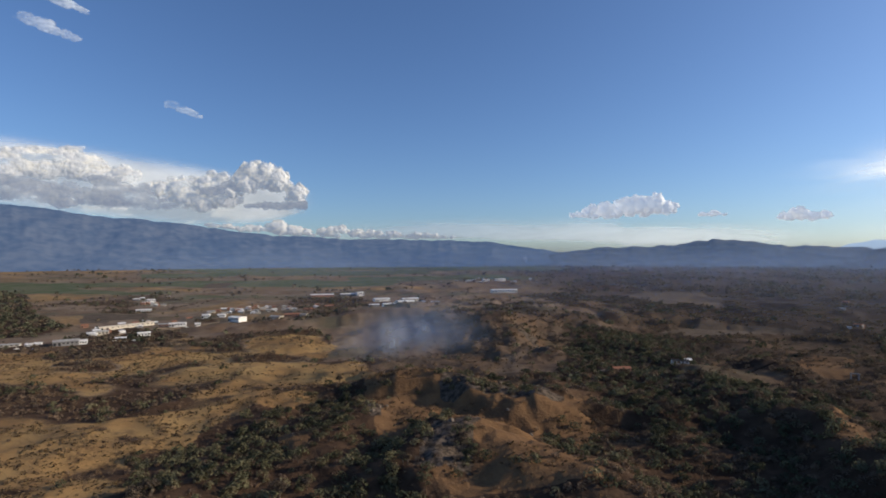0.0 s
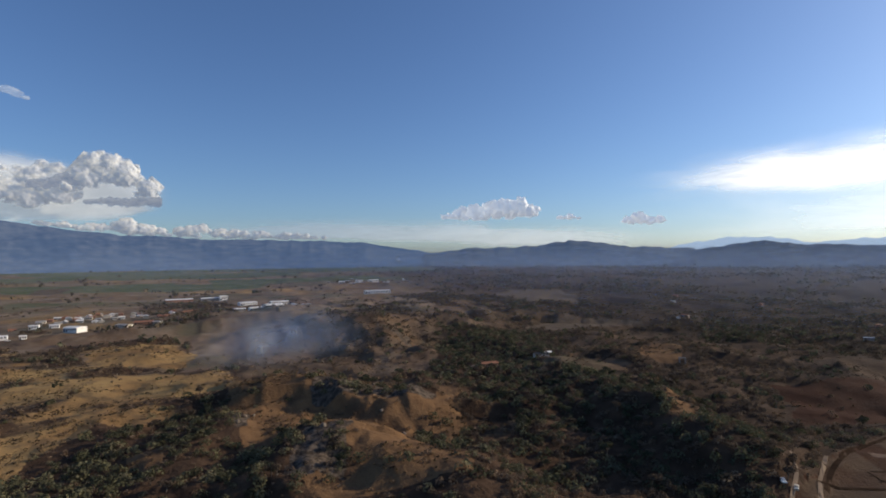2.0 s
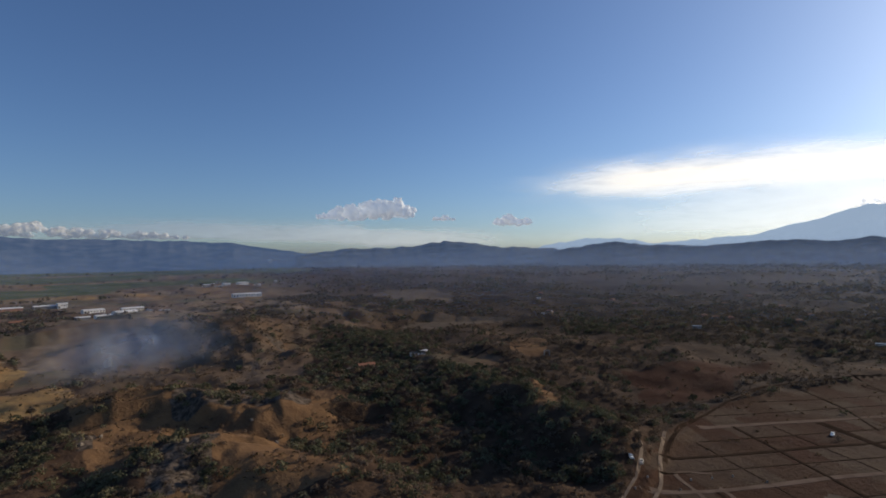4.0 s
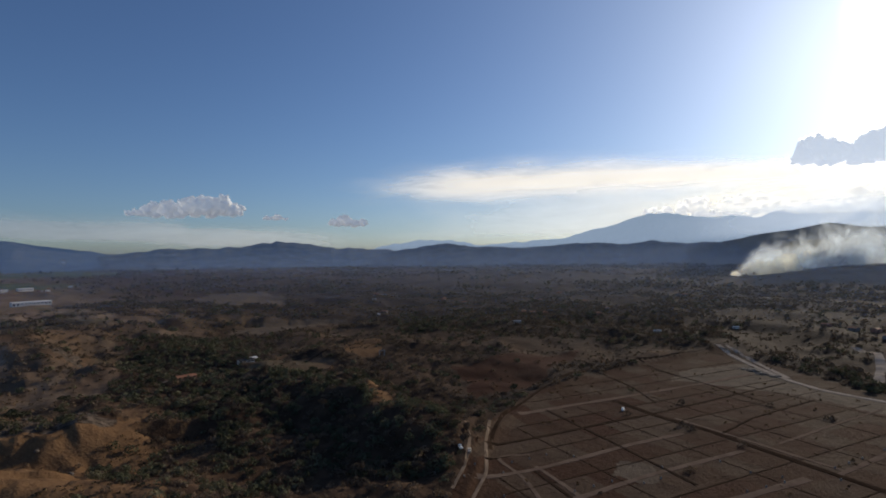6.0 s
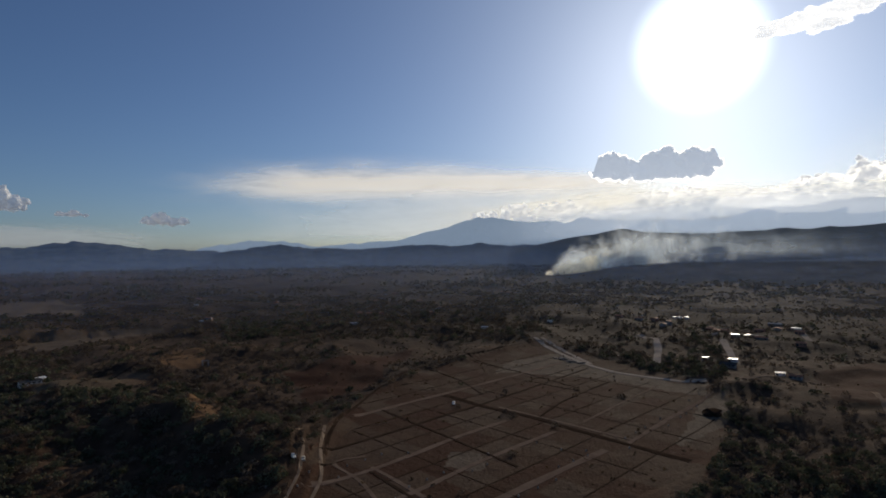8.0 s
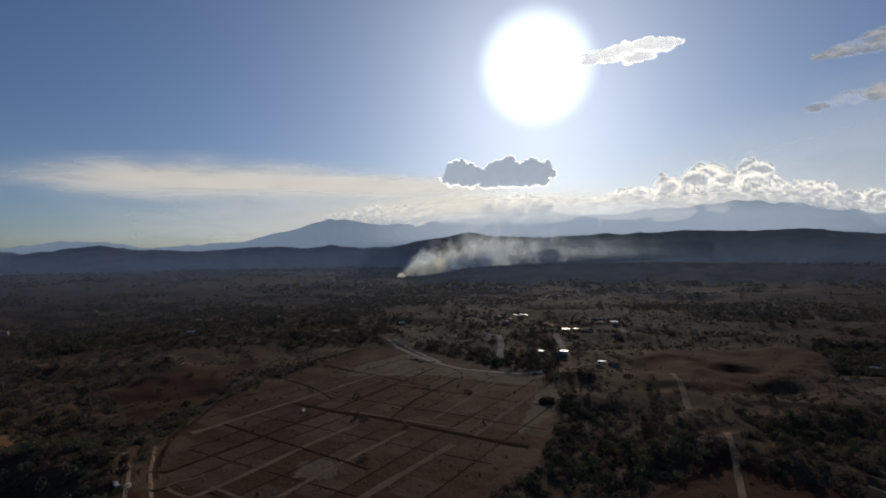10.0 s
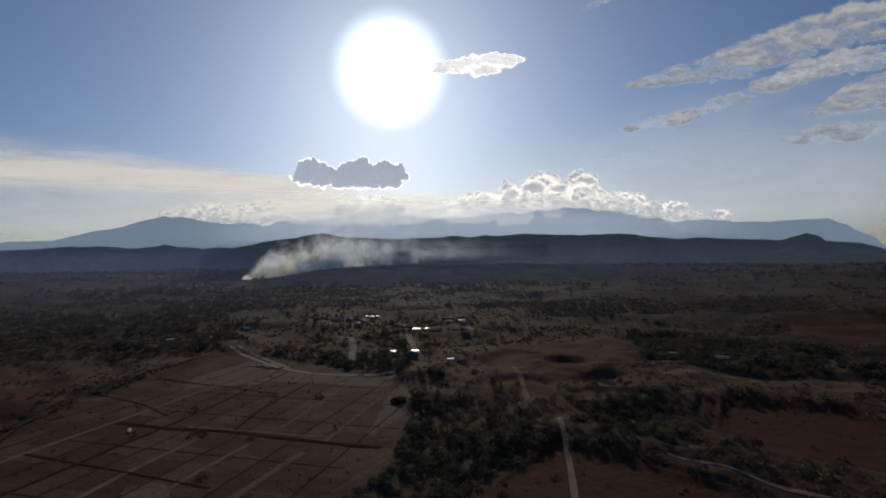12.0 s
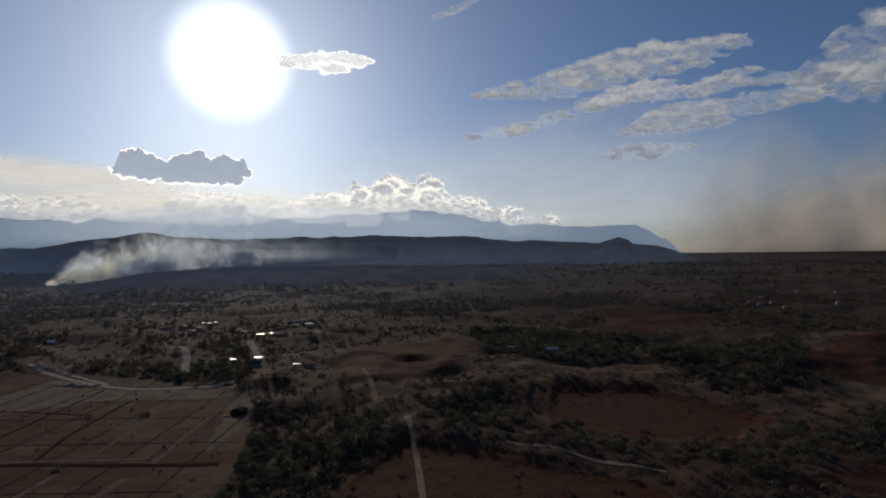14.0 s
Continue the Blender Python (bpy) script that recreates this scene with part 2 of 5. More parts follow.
M_STREET = plain_material("graded_earth_street", (0.19, 0.135, 0.098), (0.14, 0.098, 0.07), 0.12, 1.0, spec=0.0)
M_CONCRETE = plain_material("concrete", (0.3, 0.28, 0.25), (0.22, 0.2, 0.18), 0.3, 0.85)
M_SOIL = plain_material("turned_soil", (0.05, 0.032, 0.021), (0.036, 0.023, 0.015), 0.2, 1.0, spec=0.0)


# ---------------------------------------------------------------- lie of the land
def lattice(ix, iy, seed):
    h = (ix.astype(np.int64) * 374761393 + iy.astype(np.int64) * 668265263 + seed * 974634777) & 0xFFFFFFFF
    h = ((h ^ (h >> 13)) * 1274126177) & 0xFFFFFFFF
    return ((h ^ (h >> 16)) & 0xFFFF) / 65535.0


def grain(x, y, size, seed=0):
    x, y = x / size, y / size
    ix, iy = np.floor(x), np.floor(y)
    fx, fy = x - ix, y - iy
    fx, fy = fx * fx * (3 - 2 * fx), fy * fy * (3 - 2 * fy)
    a, b = lattice(ix, iy, seed), lattice(ix + 1, iy, seed)
    c, d = lattice(ix, iy + 1, seed), lattice(ix + 1, iy + 1, seed)
    return (a * (1 - fx) + b * fx) * (1 - fy) + (c * (1 - fx) + d * fx) * fy


def fbm(x, y, size, octaves=4, seed=0):
    total, amp, norm = 0.0, 1.0, 0.0
    for k in range(octaves):
        total = total + amp * grain(x + 17.3 * k, y - 9.1 * k, size / 2**k, seed + k)
        norm += amp
        amp *= 0.5
    return total / norm


def smooth(v, lo, hi):
    s = np.clip((v - lo) / (hi - lo), 0, 1)
    return s * s * (3 - 2 * s)


def inside(x, y, poly, ragged=0.0, seed=5):
    """1 inside the outline, 0 outside; ragged moves the edge about by so many metres."""
    if ragged:
        x, y = x + ragged * 2 * (fbm(x, y, ragged * 3, 3, seed) - 0.5), y + ragged * 2 * (fbm(x, y, ragged * 3, 3, seed + 9) - 0.5)
    hit = np.zeros(np.shape(x), bool)
    for (x0, y0), (x1, y1) in zip(poly, poly[1:] + poly[:1]):
        cross = (y0 > y) != (y1 > y)
        t = (y - y0) / ((y1 - y0) or 1e-9)
        hit ^= cross & (x < x0 + t * (x1 - x0))
    return hit.astype(float)


def along(x, y, line):
    """Distance from a polyline, the share of the way along it, and whether the point lies beyond it, seen from the middle."""
    best, share, beyond = np.full(np.shape(x), 1e9), np.zeros(np.shape(x)), np.zeros(np.shape(x))
    for k, ((x0, y0), (x1, y1)) in enumerate(zip(line, line[1:])):
        dx, dy = x1 - x0, y1 - y0
        t = np.clip(((x - x0) * dx + (y - y0) * dy) / (dx * dx + dy * dy), 0, 1)
        px, py = x0 + t * dx, y0 + t * dy
        d = np.hypot(x - px, y - py)
        near = d < best
        best = np.where(near, d, best)
        share = np.where(near, (k + t) / (len(line) - 1), share)
        beyond = np.where(near, np.hypot(x, y) > np.hypot(px, py), beyond)
    return best, share, beyond


def base(r):
    return 106 * np.clip((r - 900) / 4000, 0, 1) ** 1.3


# crest lines: points, height, width of the near and the far slope, in metres
CRESTS = [
    ([(-23, 439), (7, 417), (31, 398)], 10, 58, 60),
    ([(-25, 440), (-44, 388), (-54, 325)], 8, 38, 38),
    ([(-0, 390), (25, 366), (50, 351), (82, 356)], 15, 13, 55),
    ([(16, 299), (35, 280), (50, 268), (69, 249)], 14, 38, 34),
    ([(16, 299), (1, 283), (-7, 253)], 9, 14, 26),
    ([(14, 865), (68, 755), (126, 821), (202, 890), (241, 895)], 30, 90, 260),
    ([(68, 755), (82, 649), (107, 582)], 14, 40, 40),
    ([(312, 482), (349, 484), (378, 476)], 12, 30, 60),
    ([(222, 323), (204, 273), (193, 235)], 12, 26, 30),
    ([(236, 477), (209, 394), (212, 371)], 11, 26, 30),
    ([(209, 302), (201, 244), (208, 216)], 10, 26, 26),
    ([(161, 372), (178, 359), (190, 339)], 11, 26, 40),
    ([(464, -3), (489, -39), (458, -81), (410, -99)], 5, 24, 70),
    ([(489, -169), (400, -191), (362, -221)], 5, 24, 60),
    ([(361, -390), (379, -502), (387, -626)], 13, 60, 120),
    ([(450, -60), (440, -100), (455, -140)], 2.5, 12, 16),
    ([(420, -120), (400, -150), (410, -185)], 2.5, 12, 14),
    ([(480, -110), (470, -150), (440, -190)], 2.5, 12, 16),
    ([(520, -120), (510, -170), (530, -205)], 2.5, 14, 18),
    ([(560, -80), (580, -140), (560, -200)], 2.5, 16, 24),
]
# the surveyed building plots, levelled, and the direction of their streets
PLOT_TURN = radians(-18)
PLOTS = [(636, 217), (483, 21), (373, 5), (278, 16), (211, 53), (146, 99), (150, 159), (192, 188), (255, 224), (333, 255), (459, 254)]
LEVEL = [
    PLOTS,
    [(295, 785), (401, 860), (520, 805), (535, 765), (434, 735), (330, 715)],
    [(382, -213), (348, -289), (254, -303), (227, -244), (277, -188), (318, -173)],
    [(241, -18), (315, -76), (267, -114), (217, -166), (161, -169), (193, -25)],
]


def height(x, y):
    x, y = np.asarray(x, float), np.asarray(y, float)
    r = np.hypot(x, y)
    level = np.zeros(x.shape)
    close = r < 900
    ring = [(20 * math.cos(k), 20 * math.sin(k)) for k in range(6)] + [(9 * math.cos(k + 0.5), 9 * math.sin(k + 0.5)) for k in range(6)]
    for poly in LEVEL:
        share = sum(inside(x[close] + dx, y[close] + dy, poly) for dx, dy in ring) / len(ring)
        level[close] = np.maximum(level[close], smooth(share, 0.0, 1.0))
    rough = 1 - np.abs(2 * fbm(x, y, 150, 4, 3) - 1)
    near = smooth(r, 120, 260) * (1 - smooth(r, 2300, 3400))
    west = smooth(-x, 120, 320)
    z = base(r) + near * (1 - level) * (1 - 0.65 * west) * (18 * (rough - 0.62) + 5 * (fbm(x, y, 34, 3, 8) - 0.5))
    gully = np.abs(2 * fbm(x, y, 24, 4, 77) - 1) * 2
    for line, h, w_near, w_far in CRESTS:
        d, share, beyond = along(x, y, line)
        wide = np.where(beyond > 0, w_far, w_near) * (0.75 + 0.5 * fbm(x, y, 22, 3, 21))
        z = z + 0.78 * h * (0.85 + 0.3 * fbm(x, y, 40, 2, 12)) * np.exp(-((d / wide) ** 2)) * (1 - level)
        z = z - 0.09 * h * np.exp(-((d / (2.2 * wide)) ** 2)) * gully * (1 - level)
    return z


def ground_z(x, y):
    return float(height(np.array([x]), np.array([y]))[0])


# outlines of what covers the land
GRASS = [
    [(-730, 586), (-448, 650), (-374, 733), (-193, 817), (-129, 661), (-125, 529), (-159, 450), (-138, 371), (-156, 307), (-141, 238), (-298, 240)],
    [(-182, 517), (-87, 570), (-57, 430), (-88, 370), (-144, 385)],
    [(-1083, 1311), (-1013, 1347), (-810, 1108), (-839, 1029)],
]
STUBBLE = [
    [(538, -56), (646, -115), (632, -256), (470, -190), (422, -111), (443, -60)],
    [(893, -598), (756, -766), (560, -566), (582, -441)],
    [(368, 369), (531, 331), (366, 275), (309, 287)],
    [(241, -18), (315, -76), (267, -114), (217, -166), (161, -169), (193, -25)],
    [(382, -213), (348, -289), (254, -303), (227, -244), (277, -188), (318, -173)],
    [(414, -591), (425, -760), (263, -469), (321, -417)],
    [(177, -219), (191, -339), (150, -265)],
]
BARE = [
    [(-55, 399), (-45, 453), (-24, 461), (7, 420), (32, 409), (83, 367), (97, 338), (69, 236), (-4, 237), (-14, 296), (-40, 305)],
    [(-46, 465), (-23, 442), (6, 398), (-4, 345), (-27, 305), (-47, 340), (-59, 422)],
    [(79, 357), (98, 374), (93, 334), (74, 353)],
    [(16, 315), (36, 291), (58, 258), (70, 236), (1, 237), (14, 305)],
    [(67, 323), (90, 313), (79, 291), (63, 294)],
    [(7, 433), (32, 406), (26, 389), (2, 401)],
    [(-94, 315), (-79, 315), (-74, 293), (-91, 293)],
    [(363, 544), (402, 535), (338, 456), (316, 482)],
    [(234, 341), (233, 311), (214, 264), (197, 264)],
    [(358, 539), (400, 521), (338, 445), (318, 480)],
]
CROPS = [
    [(-936, 1955), (-497, 2101), (-446, 1889), (-836, 1746)],
    [(-858, 2676), (-74, 2891), (-63, 2476), (-742, 2315)],
    [(-388, 2243), (287, 2352), (247, 2028), (-342, 1974)],
    [(-1366, 2425), (-985, 2565), (-885, 2306), (-1215, 2159)],
    [(-941, 3379), (272, 3400), (243, 3042), (-843, 3027)],
    [(-80, 3148), (688, 3021), (609, 2677), (-71, 2777)],
]
WOODS = [
    [(206, 462), (291, 405), (239, 234), (175, 171), (115, 289)],
    [(161, 710), (294, 726), (266, 532), (170, 444), (161, 331), (113, 343), (96, 445)],
    [(121, 418), (188, 347), (234, 347), (175, 235), (75, 236), (122, 303)],
    [(-176, 307), (-132, 325), (-103, 371), (-60, 405), (-44, 334), (-17, 288), (-16, 237), (-136, 238)],
    [(-1263, 1454), (-1220, 1555), (-760, 997), (-589, 854), (-566, 743), (-644, 742)],
    [(-2, 420), (84, 374), (68, 333), (2, 369)],
    [(453, 14), (342, -32), (359, -86), (302, -69), (239, -22), (256, 22), (352, 8)],
    [(378, -91), (377, -180), (296, -153), (237, -215), (219, -276), (241, -407), (195, -328), (183, -223), (218, -191), (295, -126)],
    [(445, -356), (487, -616), (295, -432), (292, -314)],
    [(744, -284), (559, -448), (415, -326), (514, -227)],
    [(774, 52), (594, 7), (470, 10), (521, 85), (588, 101), (567, 48)],
    [(172, 779), (329, 717), (189, 436), (112, 471)],
    [(602, 759), (658, 608), (532, 512), (468, 566)],
]
ESCARPMENT = [
    [(-62, 478), (-84, 600), (-50, 740), (13, 786), (71, 570), (40, 470)],
    [(13, 786), (60, 880), (131, 900), (206, 767), (160, 671), (113, 536), (71, 570), (35, 690)],
]
THICKETS = [
    [(-0, 410), (39, 393), (83, 367), (74, 353), (36, 362), (-0, 385)],
    [(-27, 305), (-9, 334), (5, 328), (-5, 288), (-22, 274)],
    [(51, 313), (74, 327), (71, 304), (53, 291)],
    [(4, 280), (17, 305), (17, 253), (4, 248)],
    [(61, 287), (87, 304), (80, 259), (63, 259)],
]
GARDENS = [
    [(898, 241), (975, 117), (890, -85), (704, -110), (618, -58), (557, -9), (581, 85), (664, 178)],
]
HEDGES = [
    [(353, 148), (343, 114), (334, 92), (323, 89), (329, 111), (338, 142)],
    [(328, 74), (321, 53), (312, 52), (318, 72)],
]
ROCKS = [
    [(-0, 406), (82, 363), (74, 355), (-2, 369)],
    [(-5, 303), (19, 304), (12, 253), (-15, 254)],
    [(-50, 363), (-40, 363), (-39, 334), (-48, 334)],
    [(70, 701), (114, 656), (111, 604), (81, 670)],
]
PALE = [
    [(311, 778), (401, 837), (498, 795), (516, 771), (434, 756), (344, 733)],
    [(445, 1317), (544, 1451), (689, 1466), (639, 1212), (511, 999), (461, 1106)],
    [(512, 204), (578, 171), (518, 123), (476, 20), (445, 21), (475, 106), (459, 195)],
    [(265, 140), (273, 123), (250, 116), (242, 135)],
    [(417, 27), (460, 6), (372, 8), (329, 30)],
    [(462, -210), (471, -256), (448, -244), (447, -203)],
    [(-819, 1876), (-755, 1966), (-700, 1729), (-779, 1702)],
    [(-668, 1000), (-573, 1038), (-527, 954), (-602, 887)],
]


def union(x, y, polys, ragged):
    return reduce(np.maximum, (inside(x, y, p, ragged, 5 + i) for i, p in enumerate(polys)))


def cover(x, y):
    """Shares of grass, bare soil, crops, plots, pale gravel, rock, and how densely and how greenly it is wooded."""
    x, y = np.asarray(x, float), np.asarray(y, float)
    r = np.hypot(x, y)
    grass, bare = union(x, y, GRASS, 9), union(x, y, BARE, 5)
    crops, plots = union(x, y, CROPS, 25), inside(x, y, PLOTS, 2)
    stubble = union(x, y, STUBBLE, 11)
    hedge = union(x, y, HEDGES, 2)
    woods, rocks, pale = union(x, y, WOODS, 10), union(x, y, ROCKS, 4), union(x, y, PALE, 5)
    thicket, steep = union(x, y, THICKETS, 6), union(x, y, ESCARPMENT, 12)
    woods = np.maximum(woods, thicket)
    bare = bare * (1 - 0.9 * thicket) * (1 - 0.5 * rocks)
    clump = fbm(x, y, 70, 4, 31)
    streak = fbm(x * 0.6 - y * 0.25, y * 0.9 + x * 0.2, 60, 4, 33)
    open_land = smooth(fbm(x, y, 160, 4, 41), 0.5, 0.66)
    far = smooth(r, 1100, 2200)
    bands = smooth(fbm(x * 0.35, y, 330, 4, 47), 0.46, 0.6)
    dry = (1 - smooth(x, -60, 260)) * (1 - 0.6 * far)
    plain = smooth(r, 1150, 1700) * smooth(0.22 * y - x, -100, 250)
    strip = grain(x * 0.16 + y * 0.05, y, 150, 81)
    crops = np.maximum(crops, 0.8 * plain * smooth(strip, 0.55, 0.62))
    grass = grass * (1 - 0.45 * smooth(r, 650, 1100))
    grass = np.maximum(grass * (1 - 0.8 * smooth(streak, 0.46, 0.58)), (0.05 + 0.5 * dry) * open_land + (0.08 + 0.2 * dry) * far * bands + 0.25 * plain * smooth(-strip, -0.45, -0.35)) * (1 - woods)
    sunward = smooth(x, 150, 700) * smooth(r, 550, 850)
    clearing = smooth(fbm(x * 0.7 + 0.2 * y, y, 210, 4, 61), 0.54, 0.62) * smooth(r, 380, 600)
    # groves with open pasture between them, and rows of trees along old field edges
    grove = smooth(fbm(x + 0.2 * y, y, 150, 4, 131), 0.5 - 0.06 * sunward, 0.57 - 0.04 * sunward)
    rows = np.exp(-(((fbm(x, y, 240, 3, 137) - 0.5) / 0.012) ** 2)) * smooth(r, 450, 700)
    loose = 0.45 + 0.5 * smooth(clump, 0.38, 0.58)
    groves = 0.035 + 0.9 * np.maximum(grove, 0.8 * rows)
    outer = smooth(r, 330, 520)
    dense = (loose * (1 - outer) + groves * outer) * (1 - 0.4 * clearing)
    bare = np.maximum(bare, (0.42 - 0.38 * sunward) * clearing * (1 - woods) * smooth(fbm(x, y, 60, 3, 63), 0.4, 0.6))
    dense = dense * (1 - (0.25 + 0.4 * dry) * open_land) * (1 - 0.3 * far * bands)
    dense = np.where(union(x, y, GRASS, 9) > 0, 0.06 + 0.8 * smooth(streak, 0.5, 0.62), dense) * (1 - 0.75 * plain)
    dense = np.maximum(dense, woods * (0.75 + 0.25 * smooth(clump, 0.3, 0.5)))
    dense = dense * (1 - 0.85 * bare) * (1 - crops * 0.95) * (1 - 0.995 * plots) * (1 - 0.95 * stubble) * (1 - 0.2 * rocks) * (1 - 0.9 * pale)
    gardens = union(x, y, GARDENS, 12)
    # hedges between the village gardens
    lane = x + 0.12 * y + 14 * (fbm(x, y, 120, 2, 95) - 0.5)
    hedgerow = smooth(np.abs((lane / 30) % 1 - 0.5), 0.32, 0.44) * smooth(fbm(x, y, 45, 2, 97), 0.36, 0.5)
    dense = np.maximum(dense * (1 - 0.3 * gardens * smooth(clump, 0.3, 0.55)), np.maximum(0.35 * hedge, 0.95 * gardens * hedgerow))
    crops = np.maximum(crops, 0.12 * gardens * smooth(grain(x * 0.3, y, 22, 93), 0.45, 0.6))
    dense = np.maximum(dense * (1 - 0.5 * steep), 0.4 * steep)
    grass = grass * (1 - 0.85 * steep)
    green = np.clip(0.08 + 0.36 * woods + 0.5 * (fbm(x, y, 45, 3, 55) - 0.45), 0, 1)
    plots = np.maximum(plots, stubble)
    return grass, bare, crops, plots, pale, rocks, dense, green


def add_colors(mesh, name, rgb):
    a = mesh.attributes.new(name, "FLOAT_COLOR", "POINT")
    a.data.foreach_set("color", np.column_stack([rgb, np.ones(len(rgb))]).astype(np.float32).ravel())


def quad_mesh(name, verts, quads, material_, shade_smooth=False):
    me = bpy.data.meshes.new(name)
    verts, quads = np.asarray(verts, np.float32), np.asarray(quads, np.int32)
    me.vertices.add(len(verts))
    me.vertices.foreach_set("co", verts.ravel())
    me.loops.add(quads.size)
    me.loops.foreach_set("vertex_index", quads.ravel())
    me.polygons.add(len(quads))
    me.polygons.foreach_set("loop_start", np.arange(len(quads), dtype=np.int32) * quads.shape[1])
    me.polygons.foreach_set("use_smooth", np.full(len(quads), shade_smooth))
    me.materials.append(material_)
    me.update(calc_edges=True)
    return me


def grid_quads(nu, nv, wrap=False):
    i, j = np.meshgrid(np.arange(nu if wrap else nu - 1), np.arange(nv - 1), indexing="ij")
    a, b = i * nv + j, ((i + 1) % nu) * nv + j
    return np.stack([a, b, b + 1, a + 1], -1).reshape(-1, 4)


def build_ground():
    az = np.concatenate([np.arange(-152, 44, 0.25), np.arange(44, 208, 2.0)])
    dip = np.concatenate([np.linspace(60, 27, 12), np.linspace(26.5, 6, 165), np.linspace(5.9, 1.2, 60)])
    r = np.concatenate([[0.02, 15.0], EYE / np.tan(np.radians(dip)), [4900.0]])
    r = np.minimum(r, 4900)
    r = np.unique(np.concatenate([r, np.linspace(1100, 4900, 60)]))
    a, rr = np.meshgrid(np.radians(az), r, indexing="ij")
    x, y = (-np.sin(a) * rr).ravel(), (np.cos(a) * rr).ravel()
    z = height(x, y)
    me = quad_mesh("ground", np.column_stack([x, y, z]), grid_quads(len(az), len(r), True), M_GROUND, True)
    g, b, c, p, pl, k, wood, _ = cover(x, y)
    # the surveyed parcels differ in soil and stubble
    ca, sa = math.cos(PLOT_TURN), math.sin(PLOT_TURN)
    tone = lattice(np.floor((x * ca + y * sa - 137) / 21), np.floor((y * ca - x * sa - 133) / 19.2), 7)
    shade = me.attributes.new("parcel", "FLOAT", "POINT")
    shade.data.foreach_set("value", (tone * inside(x, y, PLOTS)).astype(np.float32))
    # share of painted shade: under dense woods, and over open sunward ground
    shade_share = me.attributes.new("litter", "FLOAT", "POINT")
    shade_share.data.foreach_set("value", (np.maximum(0.95 * smooth(x, 380, 600) * smooth(np.hypot(x, y), 560, 740), smooth(wood, 0.2, 0.7)) * smooth(x + 0.35 * np.hypot(x, y), 150, 650) * (1 - smooth(np.hypot(x, y) - 0.6 * np.maximum(x, 0), 900, 1700))).astype(np.float32))
    pasture = me.attributes.new("pasture", "FLOAT", "POINT")
    pasture.data.foreach_set("value", (smooth(np.hypot(x, y), 330, 650) * (1 - smooth(wood, 0.2, 0.6)) * (1 - 0.85 * smooth(x, 150, 500))).astype(np.float32))
    add_colors(me, "cover", np.column_stack([g, b, c]))
    add_colors(me, "use", np.column_stack([p, pl, k]))
    tagged(new("ground", me), "dry brown valley floor with grass, bare soil and gullies", "ground", kind="structure")


build_ground()


# ---------------------------------------------------------------- far ranges
def mountain_range(name, label, distance, depth, profile, mat, seed, jag=1.0, spur_size=260.0, cut=1.05):
    """A ridge at a distance from the middle; profile: headings and heights of its crest in degrees."""
    profile = sorted(profile)
    pa, pe = np.array([p[0] for p in profile]), np.array([p[1] for p in profile])
    az = np.arange(pa[0], pa[-1], 0.13)
    crest = EYE + distance * np.tan(np.radians(np.interp(az, pa, pe)))
    run = az * distance * math.pi / 180
    foot0 = float(base(np.array(distance - depth)))
    rise = np.clip(crest - foot0, 0, None)
    # summits and saddles, then trees and crags along the skyline
    peaks = np.abs(2 * fbm(run + 9000, run * 0, 230, 4, seed) - 1)
    crags = fbm(run + 9000, run * 0, 130, 5, seed + 1) - 0.5
    crest = crest - jag * np.clip(rise / 130, 0.15, 1.3) * (42 * (peaks - 0.3) - 14 * crags)
    t = np.concatenate([np.linspace(0, 1, 34), [1.06, 1.12]])
    a, tt = np.meshgrid(np.radians(az), t, indexing="ij")
    rr = distance - depth + depth * tt
    u, v = run[:, None] + 0 * tt, rr
    # spurs run down towards the plain, bent and branching
    bend = 160 * (fbm(u + 4000, v, 420, 3, seed + 5) - 0.5)
    spur = 1 - np.abs(2 * fbm(u + bend + 7000, v * 0.45, spur_size, 5, seed + 3) - 1)
    spur = 0.7 * spur + 0.3 * (1 - np.abs(2 * fbm(u + 7000, v, spur_size * 0.35, 3, seed + 8) - 1))
    flank = np.clip(tt, 0, 1)
    shape = flank ** 1.15 * (1 - cut * (1 - spur) * (1 - flank) ** 0.55)
    foot = base(rr) - 6
    z = foot + (crest[:, None] - foot) * np.where(tt > 1, 1 - (tt - 1) * 3.5, np.clip(shape, 0, 1))
    x, y = -np.sin(a) * rr, np.cos(a) * rr
    me = quad_mesh(name, np.column_stack([x.ravel(), y.ravel(), z.ravel()]), grid_quads(len(az), len(t)), mat, True)
    return tagged(new(name, me), label, "mountains", kind="structure")


# distance haze painted in as blue emission; the two bluest also in base colour
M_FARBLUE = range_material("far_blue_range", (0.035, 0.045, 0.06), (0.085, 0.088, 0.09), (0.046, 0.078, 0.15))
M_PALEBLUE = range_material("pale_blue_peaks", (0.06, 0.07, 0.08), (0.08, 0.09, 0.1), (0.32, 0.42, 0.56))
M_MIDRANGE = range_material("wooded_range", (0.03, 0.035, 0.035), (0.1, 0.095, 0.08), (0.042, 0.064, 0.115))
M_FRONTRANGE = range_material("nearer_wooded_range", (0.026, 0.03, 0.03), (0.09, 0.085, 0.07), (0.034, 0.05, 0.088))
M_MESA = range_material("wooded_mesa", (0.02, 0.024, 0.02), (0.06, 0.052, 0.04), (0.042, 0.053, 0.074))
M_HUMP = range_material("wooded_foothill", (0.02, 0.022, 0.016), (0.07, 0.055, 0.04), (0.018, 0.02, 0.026))

